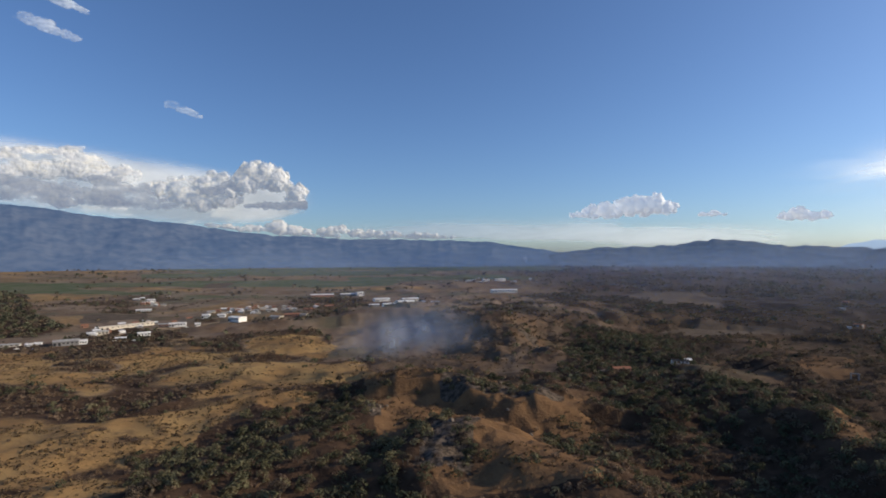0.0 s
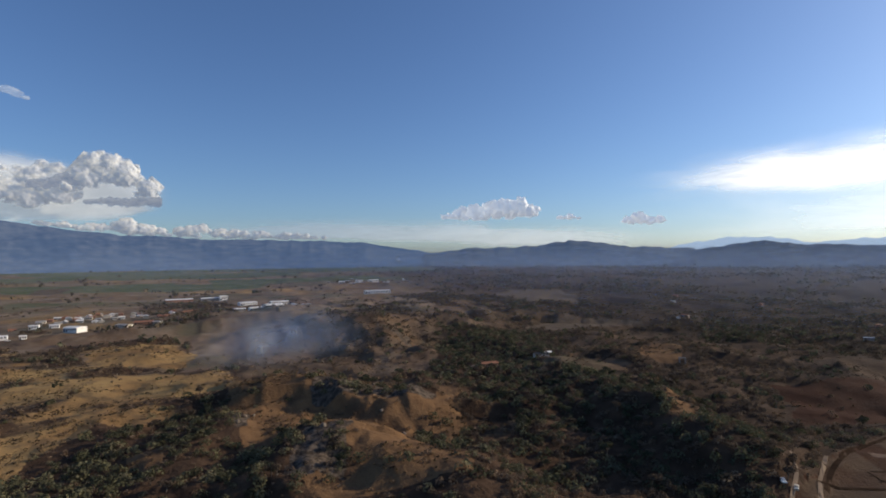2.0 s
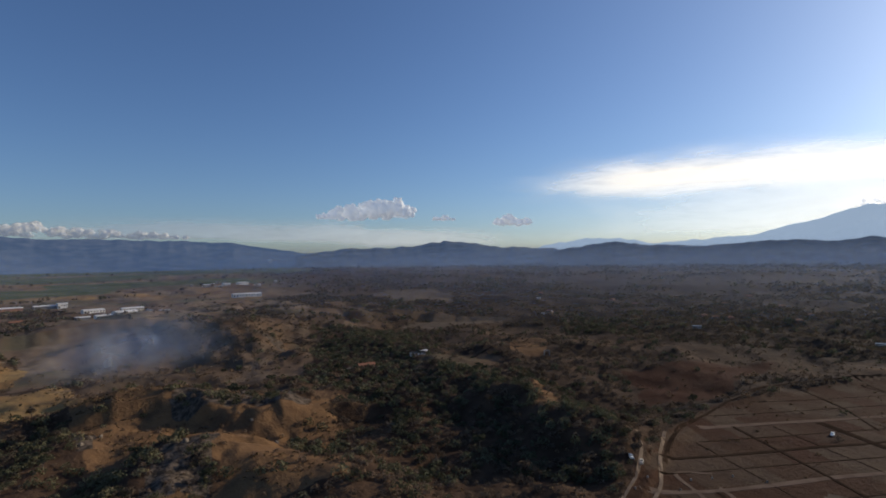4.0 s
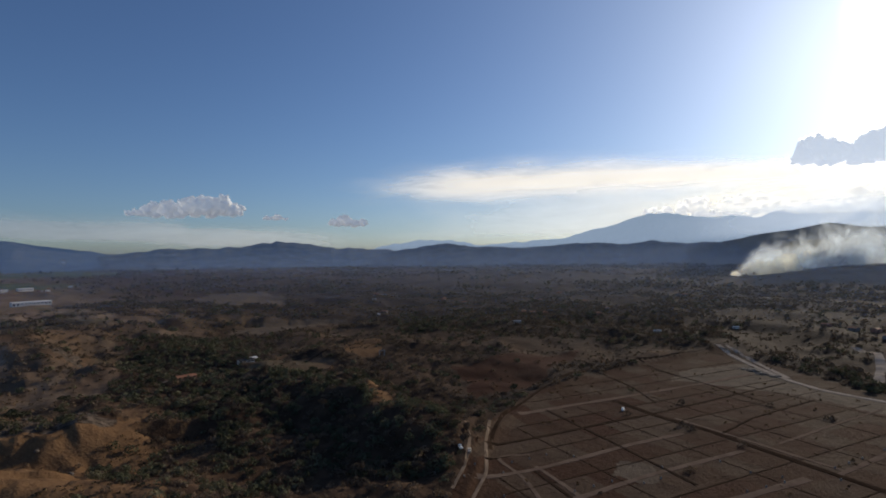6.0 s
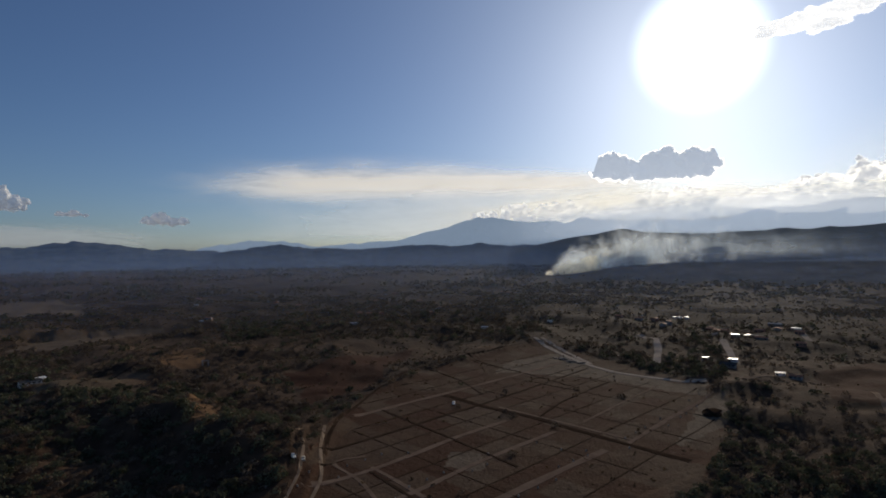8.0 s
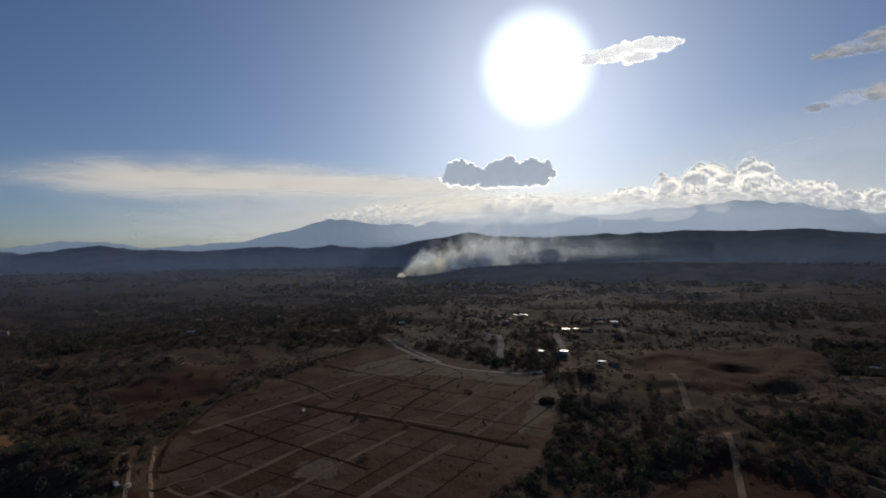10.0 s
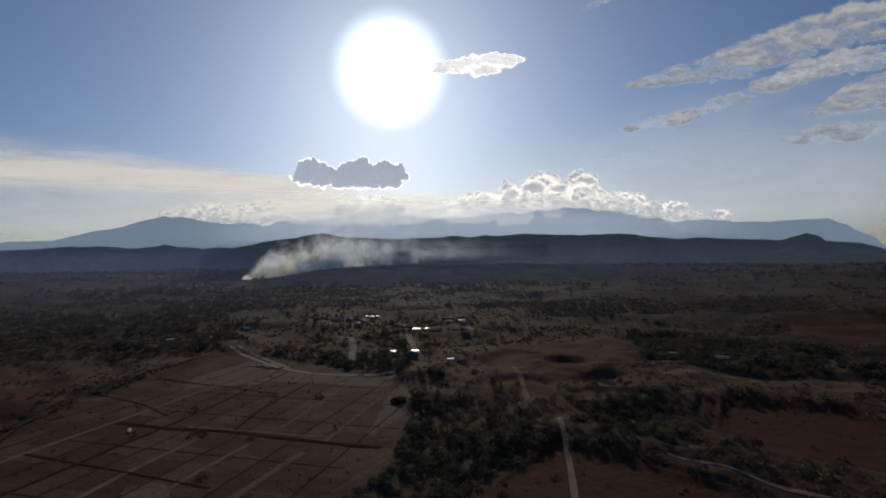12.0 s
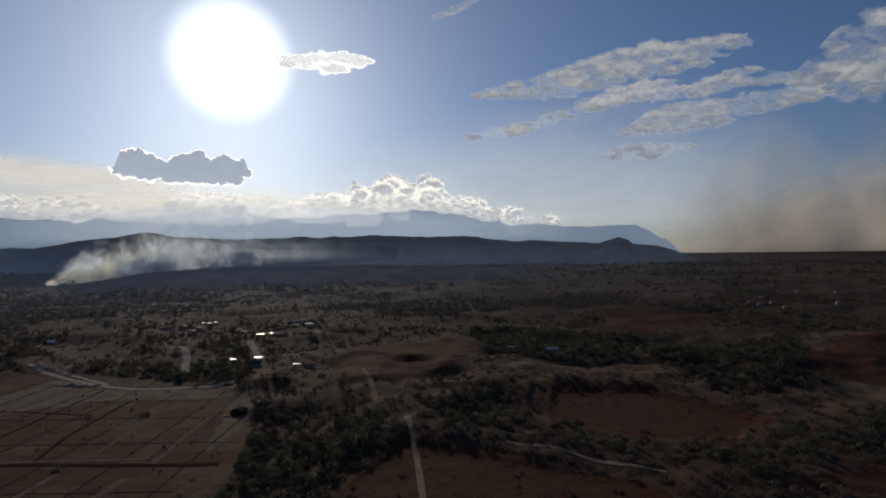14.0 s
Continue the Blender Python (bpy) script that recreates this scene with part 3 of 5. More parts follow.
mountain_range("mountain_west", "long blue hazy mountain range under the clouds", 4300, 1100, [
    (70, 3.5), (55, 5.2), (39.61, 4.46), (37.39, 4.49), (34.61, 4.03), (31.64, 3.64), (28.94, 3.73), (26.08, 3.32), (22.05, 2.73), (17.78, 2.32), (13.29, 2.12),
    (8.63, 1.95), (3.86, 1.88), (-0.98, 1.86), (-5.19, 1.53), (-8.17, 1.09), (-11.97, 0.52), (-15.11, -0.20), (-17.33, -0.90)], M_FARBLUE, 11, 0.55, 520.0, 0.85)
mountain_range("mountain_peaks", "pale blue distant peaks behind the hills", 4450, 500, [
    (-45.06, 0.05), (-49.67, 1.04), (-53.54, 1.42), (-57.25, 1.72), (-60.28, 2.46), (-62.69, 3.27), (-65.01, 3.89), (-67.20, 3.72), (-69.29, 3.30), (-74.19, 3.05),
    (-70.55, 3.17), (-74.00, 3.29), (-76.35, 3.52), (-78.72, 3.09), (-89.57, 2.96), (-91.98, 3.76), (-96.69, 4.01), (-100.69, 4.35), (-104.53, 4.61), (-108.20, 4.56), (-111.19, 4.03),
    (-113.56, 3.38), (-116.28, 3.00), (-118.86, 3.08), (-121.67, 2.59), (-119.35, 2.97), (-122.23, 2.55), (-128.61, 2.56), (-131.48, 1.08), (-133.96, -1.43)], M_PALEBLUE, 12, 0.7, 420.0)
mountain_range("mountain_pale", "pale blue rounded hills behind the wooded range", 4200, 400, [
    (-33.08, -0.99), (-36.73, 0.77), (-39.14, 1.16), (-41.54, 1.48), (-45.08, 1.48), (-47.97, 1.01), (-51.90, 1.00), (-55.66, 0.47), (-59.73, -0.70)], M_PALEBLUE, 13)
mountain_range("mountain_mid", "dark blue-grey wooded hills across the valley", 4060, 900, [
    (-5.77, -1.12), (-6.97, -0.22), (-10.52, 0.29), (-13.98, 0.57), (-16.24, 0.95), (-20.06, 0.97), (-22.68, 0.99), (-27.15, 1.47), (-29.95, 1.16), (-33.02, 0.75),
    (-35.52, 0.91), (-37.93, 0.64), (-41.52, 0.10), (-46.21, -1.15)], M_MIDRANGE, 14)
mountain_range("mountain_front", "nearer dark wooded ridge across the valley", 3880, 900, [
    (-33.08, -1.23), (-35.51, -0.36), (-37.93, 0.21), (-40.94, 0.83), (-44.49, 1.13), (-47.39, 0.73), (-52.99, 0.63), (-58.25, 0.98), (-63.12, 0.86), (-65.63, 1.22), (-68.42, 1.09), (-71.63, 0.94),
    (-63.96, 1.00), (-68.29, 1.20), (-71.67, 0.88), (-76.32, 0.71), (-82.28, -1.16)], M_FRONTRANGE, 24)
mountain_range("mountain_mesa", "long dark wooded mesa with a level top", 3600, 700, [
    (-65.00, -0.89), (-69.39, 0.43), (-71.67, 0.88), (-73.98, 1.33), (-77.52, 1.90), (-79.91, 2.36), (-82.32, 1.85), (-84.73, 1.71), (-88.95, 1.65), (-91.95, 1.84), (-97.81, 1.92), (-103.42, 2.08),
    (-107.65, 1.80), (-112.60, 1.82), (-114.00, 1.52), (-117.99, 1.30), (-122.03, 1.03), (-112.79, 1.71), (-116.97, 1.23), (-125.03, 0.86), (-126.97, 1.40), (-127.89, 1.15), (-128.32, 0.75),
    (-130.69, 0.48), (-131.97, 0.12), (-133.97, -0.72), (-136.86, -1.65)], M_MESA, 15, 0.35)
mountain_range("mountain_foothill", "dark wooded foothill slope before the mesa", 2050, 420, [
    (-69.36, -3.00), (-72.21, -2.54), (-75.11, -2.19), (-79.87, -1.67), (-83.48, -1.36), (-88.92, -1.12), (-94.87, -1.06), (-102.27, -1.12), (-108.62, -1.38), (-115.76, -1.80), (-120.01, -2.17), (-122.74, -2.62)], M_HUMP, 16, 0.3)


# ---------------------------------------------------------------- clouds
def cumulus(label, outline, distance, bulge=1.0, mat=None, seed=1, flat=1.0, count=16, tear=0.0, lean=0.0, brows=1.0):
    """A heap of round puffs: outline gives its base line and its towers as (heading, base, top) in degrees."""
    outline = sorted(outline)
    a = np.array([o[0] for o in outline])
    lo, hi = np.array([o[1] for o in outline]), np.array([o[2] for o in outline])
    wide, tall = a[-1] - a[0], float((hi - lo).max())
    rng = np.random.default_rng(500 + seed)
    # large puffs fill the outline, small ones crowd on their edges
    n = int(np.clip(count * wide / max(tall, 0.4), 16, 170))
    ph = rng.uniform(a[0], a[-1], n)
    pl, pt = np.interp(ph, a, lo), np.interp(ph, a, hi)
    pt = pl + (pt - pl) * np.where(rng.random(n) < 0.45, rng.uniform(0.85, 1.05, n), rng.uniform(0.4, 0.85, n))
    pr = np.clip((pt - pl) * rng.uniform(0.2, 0.46, n), 0.08, None)
    pe = np.where(rng.random(n) < 0.6, pt - pr, pl + pr + np.clip(pt - pl - 2 * pr, 0, None) * rng.random(n))
    for share, many in ((0.5, 4), (0.3, 6)):
        k = rng.integers(0, n, many * n)
        turn = rng.uniform(-0.6, math.pi + 0.6, many * n)
        ph, pe = np.append(ph, ph[k] + flat * pr[k] * 0.92 * np.cos(turn)), np.append(pe, pe[k] + pr[k] * 0.9 * np.sin(turn))
        pr = np.append(pr, pr[k] * share * rng.uniform(0.5, 1.1, many * n))
    nu, nv = int(np.clip(wide / 0.07, 60, 420)), int(np.clip(tall / 0.065, 32, 80))
    s, t = np.meshgrid(np.linspace(-0.08, 1.08, nu), np.linspace(-0.25, 1.25, nv), indexing="ij")
    h = a[0] + s * wide
    b, e = np.interp(h, a, lo), np.interp(h, a, hi)
    el = b + (e - b) * t
    warp = fbm(h * 100 + 9000, el * 100 + 9000, 40, 4, seed) - 0.5
    hw, ew = h + 0.5 * warp, el + 0.35 * (fbm(h * 100 + 9000, el * 100 + 9000, 36, 4, seed + 40) - 0.5)
    thick, swell, brow = np.full(h.shape, -0.6), np.zeros(h.shape), np.ones(h.shape)
    order = np.argsort(-pe)
    for x0, y0, r0 in zip(ph[order], pe[order], pr[order]):
        q = 1 - ((hw - x0) / (r0 * flat)) ** 2 - ((ew - y0) / r0) ** 2
        thick = np.maximum(thick, q)
        swell = np.maximum(swell, np.sqrt(np.clip(q, 0, None)) * r0)
        # lower puffs stand before higher ones, and each shows its own upper edge
        # brow marks the edges that the material paints bright
        brow = np.where(q > 0, np.where(ew > y0, q, 1.0), brow)
    brow = 1 - brows * (1 - brow)
    if tear:
        streak = fbm((h - lean * el) * 36 + 9000, (el + lean * 0.4 * h) * 100 + 9000, 70, 5, seed + 60) - 0.5
        thick = np.minimum(thick, 0.75) + tear * streak
    # a flat base
    thick = np.minimum(thick, (t + 0.08) * 5)
    deg = distance * math.pi / 180
    d = distance - bulge * swell * deg
    ha, ea = np.radians(h), np.radians(el)
    v = np.stack([-np.sin(ha) * np.cos(ea) * d, np.cos(ha) * np.cos(ea) * d, np.sin(ea) * d + EYE], -1).reshape(-1, 3)
    me = quad_mesh("cloud", v, grid_quads(nu, nv), mat or M_LITCLOUD, True)
    for key, values in (("thick", thick), ("brow", brow)):
        me.attributes.new(key, "FLOAT", "POINT").data.foreach_set("value", values.ravel().astype(np.float32))
    return tagged(new("cloud", me), label, "cloud")


def span(lo, hi):
    return (lo[0], lo[1], hi[1])


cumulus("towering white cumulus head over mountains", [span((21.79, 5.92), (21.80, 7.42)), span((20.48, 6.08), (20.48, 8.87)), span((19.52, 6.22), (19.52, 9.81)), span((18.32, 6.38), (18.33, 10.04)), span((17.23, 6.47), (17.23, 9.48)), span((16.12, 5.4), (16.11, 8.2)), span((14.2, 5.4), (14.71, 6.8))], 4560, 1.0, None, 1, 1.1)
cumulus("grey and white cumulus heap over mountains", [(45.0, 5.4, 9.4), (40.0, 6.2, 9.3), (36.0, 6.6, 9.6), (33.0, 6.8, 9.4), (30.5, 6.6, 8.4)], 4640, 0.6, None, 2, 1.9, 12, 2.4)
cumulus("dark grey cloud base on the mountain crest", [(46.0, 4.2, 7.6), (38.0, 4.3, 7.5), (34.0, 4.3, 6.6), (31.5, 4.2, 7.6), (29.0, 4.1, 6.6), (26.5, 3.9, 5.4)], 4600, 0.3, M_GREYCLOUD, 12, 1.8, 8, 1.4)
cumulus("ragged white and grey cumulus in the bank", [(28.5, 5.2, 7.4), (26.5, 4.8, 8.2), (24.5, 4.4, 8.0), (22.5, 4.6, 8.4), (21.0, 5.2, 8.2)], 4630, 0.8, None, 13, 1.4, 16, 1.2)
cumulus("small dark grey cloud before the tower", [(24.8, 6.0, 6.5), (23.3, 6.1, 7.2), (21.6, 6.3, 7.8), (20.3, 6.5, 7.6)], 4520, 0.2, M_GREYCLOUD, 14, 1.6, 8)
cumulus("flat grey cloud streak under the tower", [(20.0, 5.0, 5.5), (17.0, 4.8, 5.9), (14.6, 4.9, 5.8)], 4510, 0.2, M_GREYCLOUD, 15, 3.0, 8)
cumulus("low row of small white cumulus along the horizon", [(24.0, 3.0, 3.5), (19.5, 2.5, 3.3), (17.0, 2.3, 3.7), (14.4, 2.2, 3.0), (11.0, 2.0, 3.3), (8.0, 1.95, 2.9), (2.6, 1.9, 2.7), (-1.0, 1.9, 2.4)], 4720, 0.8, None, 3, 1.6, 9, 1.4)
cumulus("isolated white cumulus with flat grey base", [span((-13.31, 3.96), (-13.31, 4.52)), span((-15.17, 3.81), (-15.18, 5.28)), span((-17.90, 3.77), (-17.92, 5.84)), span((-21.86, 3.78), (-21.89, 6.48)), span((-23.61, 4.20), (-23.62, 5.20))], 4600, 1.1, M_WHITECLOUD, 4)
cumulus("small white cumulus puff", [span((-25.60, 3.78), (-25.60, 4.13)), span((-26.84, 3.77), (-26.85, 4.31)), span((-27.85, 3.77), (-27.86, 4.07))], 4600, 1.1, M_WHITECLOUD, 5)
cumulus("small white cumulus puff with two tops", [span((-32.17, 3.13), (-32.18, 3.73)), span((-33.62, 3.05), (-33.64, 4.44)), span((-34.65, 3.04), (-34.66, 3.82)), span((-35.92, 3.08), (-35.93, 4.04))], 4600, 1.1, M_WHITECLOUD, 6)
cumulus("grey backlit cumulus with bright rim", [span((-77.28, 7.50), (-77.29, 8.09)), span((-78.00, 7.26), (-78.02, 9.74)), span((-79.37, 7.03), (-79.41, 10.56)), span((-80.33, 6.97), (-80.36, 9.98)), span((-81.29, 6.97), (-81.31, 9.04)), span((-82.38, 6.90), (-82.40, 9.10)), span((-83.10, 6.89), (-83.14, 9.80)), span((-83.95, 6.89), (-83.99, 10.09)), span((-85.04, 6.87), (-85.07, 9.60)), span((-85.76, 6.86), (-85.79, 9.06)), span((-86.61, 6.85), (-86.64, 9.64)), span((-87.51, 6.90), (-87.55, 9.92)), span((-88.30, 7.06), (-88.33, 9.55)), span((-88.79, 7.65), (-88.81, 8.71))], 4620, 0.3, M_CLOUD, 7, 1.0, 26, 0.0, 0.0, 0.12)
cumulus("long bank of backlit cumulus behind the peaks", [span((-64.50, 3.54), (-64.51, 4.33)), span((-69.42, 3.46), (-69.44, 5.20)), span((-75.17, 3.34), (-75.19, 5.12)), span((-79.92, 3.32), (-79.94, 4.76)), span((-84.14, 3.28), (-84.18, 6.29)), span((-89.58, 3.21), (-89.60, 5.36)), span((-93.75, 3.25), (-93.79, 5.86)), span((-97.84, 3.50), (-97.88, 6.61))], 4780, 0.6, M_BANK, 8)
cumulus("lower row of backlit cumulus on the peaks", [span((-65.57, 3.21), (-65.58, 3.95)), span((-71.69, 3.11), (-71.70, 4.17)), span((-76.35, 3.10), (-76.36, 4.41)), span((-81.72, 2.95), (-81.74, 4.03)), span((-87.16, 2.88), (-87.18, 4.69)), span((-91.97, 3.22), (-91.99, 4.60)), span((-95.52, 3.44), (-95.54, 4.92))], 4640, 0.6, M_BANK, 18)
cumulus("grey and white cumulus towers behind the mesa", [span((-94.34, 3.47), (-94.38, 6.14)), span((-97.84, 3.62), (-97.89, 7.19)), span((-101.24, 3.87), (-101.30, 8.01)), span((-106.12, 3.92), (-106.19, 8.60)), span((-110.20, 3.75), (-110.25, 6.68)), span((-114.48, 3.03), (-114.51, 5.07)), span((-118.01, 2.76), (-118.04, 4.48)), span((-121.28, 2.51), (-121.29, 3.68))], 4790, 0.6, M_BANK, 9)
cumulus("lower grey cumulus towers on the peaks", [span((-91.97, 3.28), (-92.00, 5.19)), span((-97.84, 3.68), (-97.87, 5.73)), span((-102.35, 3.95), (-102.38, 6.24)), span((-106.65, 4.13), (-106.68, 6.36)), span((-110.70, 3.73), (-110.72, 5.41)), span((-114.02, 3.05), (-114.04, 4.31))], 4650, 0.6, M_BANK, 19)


def sheet(name, label, category, low, high, distance, mat, bulge=0.0, seed=1, group="", waves=0.0):
    """A thin layer between a lower and an upper line of (heading, height) degrees."""
    low, high = sorted(low), sorted(high)
    nu, nv = 60, 16
    verts, uv = [], []
    for i in range(nu):
        s = i / (nu - 1)
        al = low[0][0] + s * (low[-1][0] - low[0][0])
        ah = high[0][0] + s * (high[-1][0] - high[0][0])
        el = np.interp(al, [p[0] for p in low], [p[1] for p in low])
        eh = np.interp(ah, [p[0] for p in high], [p[1] for p in high])
        for j in range(nv):
            t = j / (nv - 1)
            d = distance + bulge * math.sin(math.pi * t) * math.sin(math.pi * s) + waves * noise.noise(Vector((s * 9, t * 4, seed)))
            p = heading(al + (ah - al) * t, el + (eh - el) * t) * d
            verts.append((p.x, p.y, p.z + EYE))
            uv.append((s, t))
    quads = grid_quads(nu, nv)
    me = quad_mesh(name, verts, quads, mat, True)
    layer = me.uv_layers.new(name="UVMap")
    layer.data.foreach_set("uv", np.array(uv, np.float32)[quads.ravel()].ravel())
    return tagged(new(name, me), label, category, group)


V_STRATUS = veil_material("thin_stratus", (0.97, 0.955, 0.92), 1.0, 0.0014, (-0.15, 0.7), (1, 1, 6), (0.3, 0.3, 0.5, 0.55), 0.85, glow=(0.36, 0.345, 0.31))
V_GREYVEIL = veil_material("pale_grey_veil", (0.85, 0.86, 0.86), 0.72, 0.0015, (-0.3, 0.5), (1, 1, 5), (0.3, 0.6, 0.25, 0.5), 0.7, glow=(0.36, 0.39, 0.42))
V_BANK = veil_material("cream_veil_of_the_cloud_bank", (0.86, 0.83, 0.76), 0.8, 0.0022, (-0.2, 0.6), (1, 1, 2.2), (0.12, 0.3, 0.2, 0.3), 0.3, 0.85, 0.1, (0.2, 0.215, 0.23), 0.7, 1.2)
V_CREAM = veil_material("cream_haze_below_the_sun", (0.9, 0.86, 0.78), 0.75, 0.0015, (0.0, 0.6), (1, 1, 6), (0.35, 0.35, 0.3, 0.7), 0.8, glow=(0.62, 0.56, 0.42))
V_THIN = veil_material("thin_cream_haze", (0.92, 0.9, 0.85), 0.45, 0.0015, (-0.2, 0.6), (1, 1, 4), (0.3, 0.3, 0.4, 0.6), 0.8, glow=(0.6, 0.57, 0.48))
V_PALE = veil_material("pale_sky_haze", (0.9, 0.9, 0.9), 0.52, 0.0015, (-0.3, 0.4), (1, 1, 3), (0.3, 0.3, 0.2, 0.9), 0.8, glow=(0.5, 0.53, 0.53))
V_BAND = veil_material("pale_haze_band", (0.9, 0.9, 0.88), 0.6, 0.002, (0.0, 0.6), (1, 1, 6), (0.3, 0.3, 0.3, 0.6), 0.6, glow=(0.24, 0.26, 0.28))
V_SMOKE = veil_material("pale_smoke", (0.84, 0.92, 0.98), 0.75, 0.015, (0.25, 1.1), (1, 1, 0.8), (0.85, 0.05, 0.06, 0.85), 1.0, 0.85, ragged=2.2)
V_FIRESMOKE = veil_material("yellowish_smoke", (0.97, 0.92, 0.76), 1.0, 0.022, (0.3, 0.95), (1, 1, 1), (0.6, 0.05, 0.08, 0.6), 1.0, 0.85, ragged=2.2)
V_BLUESMOKE = veil_material("thin_blue_smoke", (0.66, 0.7, 0.78), 0.45, 0.009, (-0.05, 0.85), (1, 1, 1.8), (0.5, 0.5, 0.5, 0.7), 0.5)
V_WISPSMOKE = veil_material("wisp_of_smoke", (0.75, 0.8, 0.88), 0.34, 0.03, (0.2, 0.9), (1, 1, 1.5), (0.5, 0.5, 0.4, 0.5), 0.6, 0.8)
V_DRIFT = veil_material("drifting_smoke", (0.75, 0.88, 1.0), 0.42, 0.008, (0.1, 0.9), (1, 1, 1.5), (0.55, 0.25, 0.25, 0.75), 0.8, 0.8)
V_HAZE = veil_material("brown_smoke_haze", (0.8, 0.76, 0.71), 0.95, 0.0022, (-0.05, 0.85), (1, 1, 1), (0.05, 0.45, 0.05, 0.95), 1.0)

sheet("stratus_cloud", "long smooth cream stratus layer lit by the sun", "cloud",
      [(-29.5, 4.6), (-41.6, 4.2), (-55.7, 4.1), (-71.7, 4.6), (-83.6, 5.2), (-92.0, 5.4)],
      [(-29.5, 8.4), (-38.7, 10.4), (-50.4, 11.3), (-60.0, 11.2), (-69.8, 10.3), (-83.6, 8.7), (-92.0, 7.2)], 4880, V_STRATUS)
for label, outline, d, seed in [
    ("broken grey and white altocumulus streak", [(-112.4, 16.1, 16.7), (-116.0, 15.9, 17.4), (-121.9, 15.4, 18.4), (-126.4, 16.6, 19.7), (-132.8, 16.5, 19.9), (-138.0, 18.0, 19.2)], 4100, 31),
    ("long altocumulus streak with bright edge", [(-111.3, 11.9, 12.6), (-115.9, 11.9, 13.3), (-121.8, 13.5, 14.6), (-127.0, 14.4, 16.4), (-132.0, 14.9, 16.6)], 4090, 32),
    ("grey altocumulus band with bright edge", [(-124.0, 14.4, 15.2), (-129.0, 14.6, 16.2), (-134.0, 14.2, 15.6), (-138.0, 14.8, 16.6), (-142.0, 14.6, 15.4)], 4120, 33),
    ("broad grey altocumulus band over smoke", [(-127.6, 11.4, 12.0), (-130.5, 11.3, 13.6), (-134.6, 11.3, 14.2), (-139.4, 12.4, 14.4), (-144.0, 12.8, 14.0)], 4080, 34),
    ("small flat grey altocumulus streak", [(-125.4, 9.6, 10.0), (-128.0, 8.9, 10.5), (-130.5, 9.0, 10.5), (-134.0, 9.6, 10.3)], 4070, 35),
    ("grey and white altocumulus over the smoke", [(-142.5, 12.6, 15.0), (-147.0, 12.0, 18.4), (-151.0, 11.0, 19.0), (-156.0, 10.6, 19.0)], 4100, 36),
]:
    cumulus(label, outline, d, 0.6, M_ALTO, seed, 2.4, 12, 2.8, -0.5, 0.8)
for label, outline, seed in [
    ("small white wisp of cloud", [(27.3, 14.1, 14.8), (25.8, 13.7, 14.4), (24.4, 13.4, 13.8)], 51),
    ("white wisp of cloud high over mountains", [(39.2, 19.4, 20.4), (37.0, 18.9, 20.0), (34.4, 18.5, 19.0)], 52),
    ("white wisp of cloud near the top", [(37.2, 21.5, 22.2), (35.6, 21.1, 21.9), (33.6, 20.8, 21.2)], 53),
    ("thin white shred of cloud", [(-107.8, 23.4, 23.9), (-110.2, 24.0, 24.8), (-112.9, 25.2, 25.8)], 54),
]:
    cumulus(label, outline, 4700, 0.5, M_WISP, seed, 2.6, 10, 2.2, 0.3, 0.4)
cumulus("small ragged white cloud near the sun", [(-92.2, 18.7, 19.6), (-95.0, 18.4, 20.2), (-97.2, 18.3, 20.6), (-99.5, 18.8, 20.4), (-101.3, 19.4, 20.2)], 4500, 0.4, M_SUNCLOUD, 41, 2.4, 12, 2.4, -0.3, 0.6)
for label, low, high, d in [
    ("broad ragged grey and white cloud bank", [(46.67, 3.4), (39.61, 3.8), (33.79, 3.4), (25.59, 2.6), (18.32, 3.2), (12.71, 4.9)], [(46.71, 10.9), (39.65, 10.9), (33.81, 10.6), (25.61, 9.7), (18.33, 8.90), (12.71, 7.0)], 4700),
]:
    sheet("stratus_cloud", label, "cloud", low, high, d, V_BANK)
# haze sheets of the backdrop, their brightness painted in as emission
sheet("glow_haze", "pale haze band above the far horizon", "cloud", [(19.41, 1.68), (-0.97, 1.44), (-18.44, 0.53), (-17.88, 0.70), (-41.53, 0.40)], [(19.41, 4.13), (-0.99, 4.87), (-18.47, 4.25), (-17.91, 4.75), (-41.58, 3.70)], 4820, V_BAND)
sheet("glow_haze", "pale grey haze under the stratus", "cloud", [(-28.0, 0.6), (-60.0, 0.8), (-96.0, 1.4)], [(-28.0, 6.0), (-60.0, 8.6), (-96.0, 8.0)], 4870, V_GREYVEIL)
sheet("glow_haze", "cream haze band low under the sun", "cloud", [(-51.19, 1.66), (-79.91, 2.18), (-108.67, 1.66), (-124.55, 0.49)], [(-51.21, 5.41), (-79.99, 9.04), (-108.76, 7.44), (-124.61, 4.21)], 4860, V_CREAM)
sheet("glow_haze", "pale haze above the mesa and the plain", "cloud", [(-86.75, 1.34), (-121.63, 0.39), (-148.38, -0.25)], [(-86.80, 10.5), (-121.81, 21.0), (-148.57, 18.0)], 4850, V_PALE)

sheet("glow_haze", "thin cream haze in front of the cloud bank", "cloud", [(-57.92, 2.21), (-79.91, 2.36), (-108.67, 1.83), (-124.27, 1.20)], [(-57.95, 5.97), (-79.98, 7.86), (-108.76, 7.44), (-124.33, 4.70)], 4560, V_THIN)

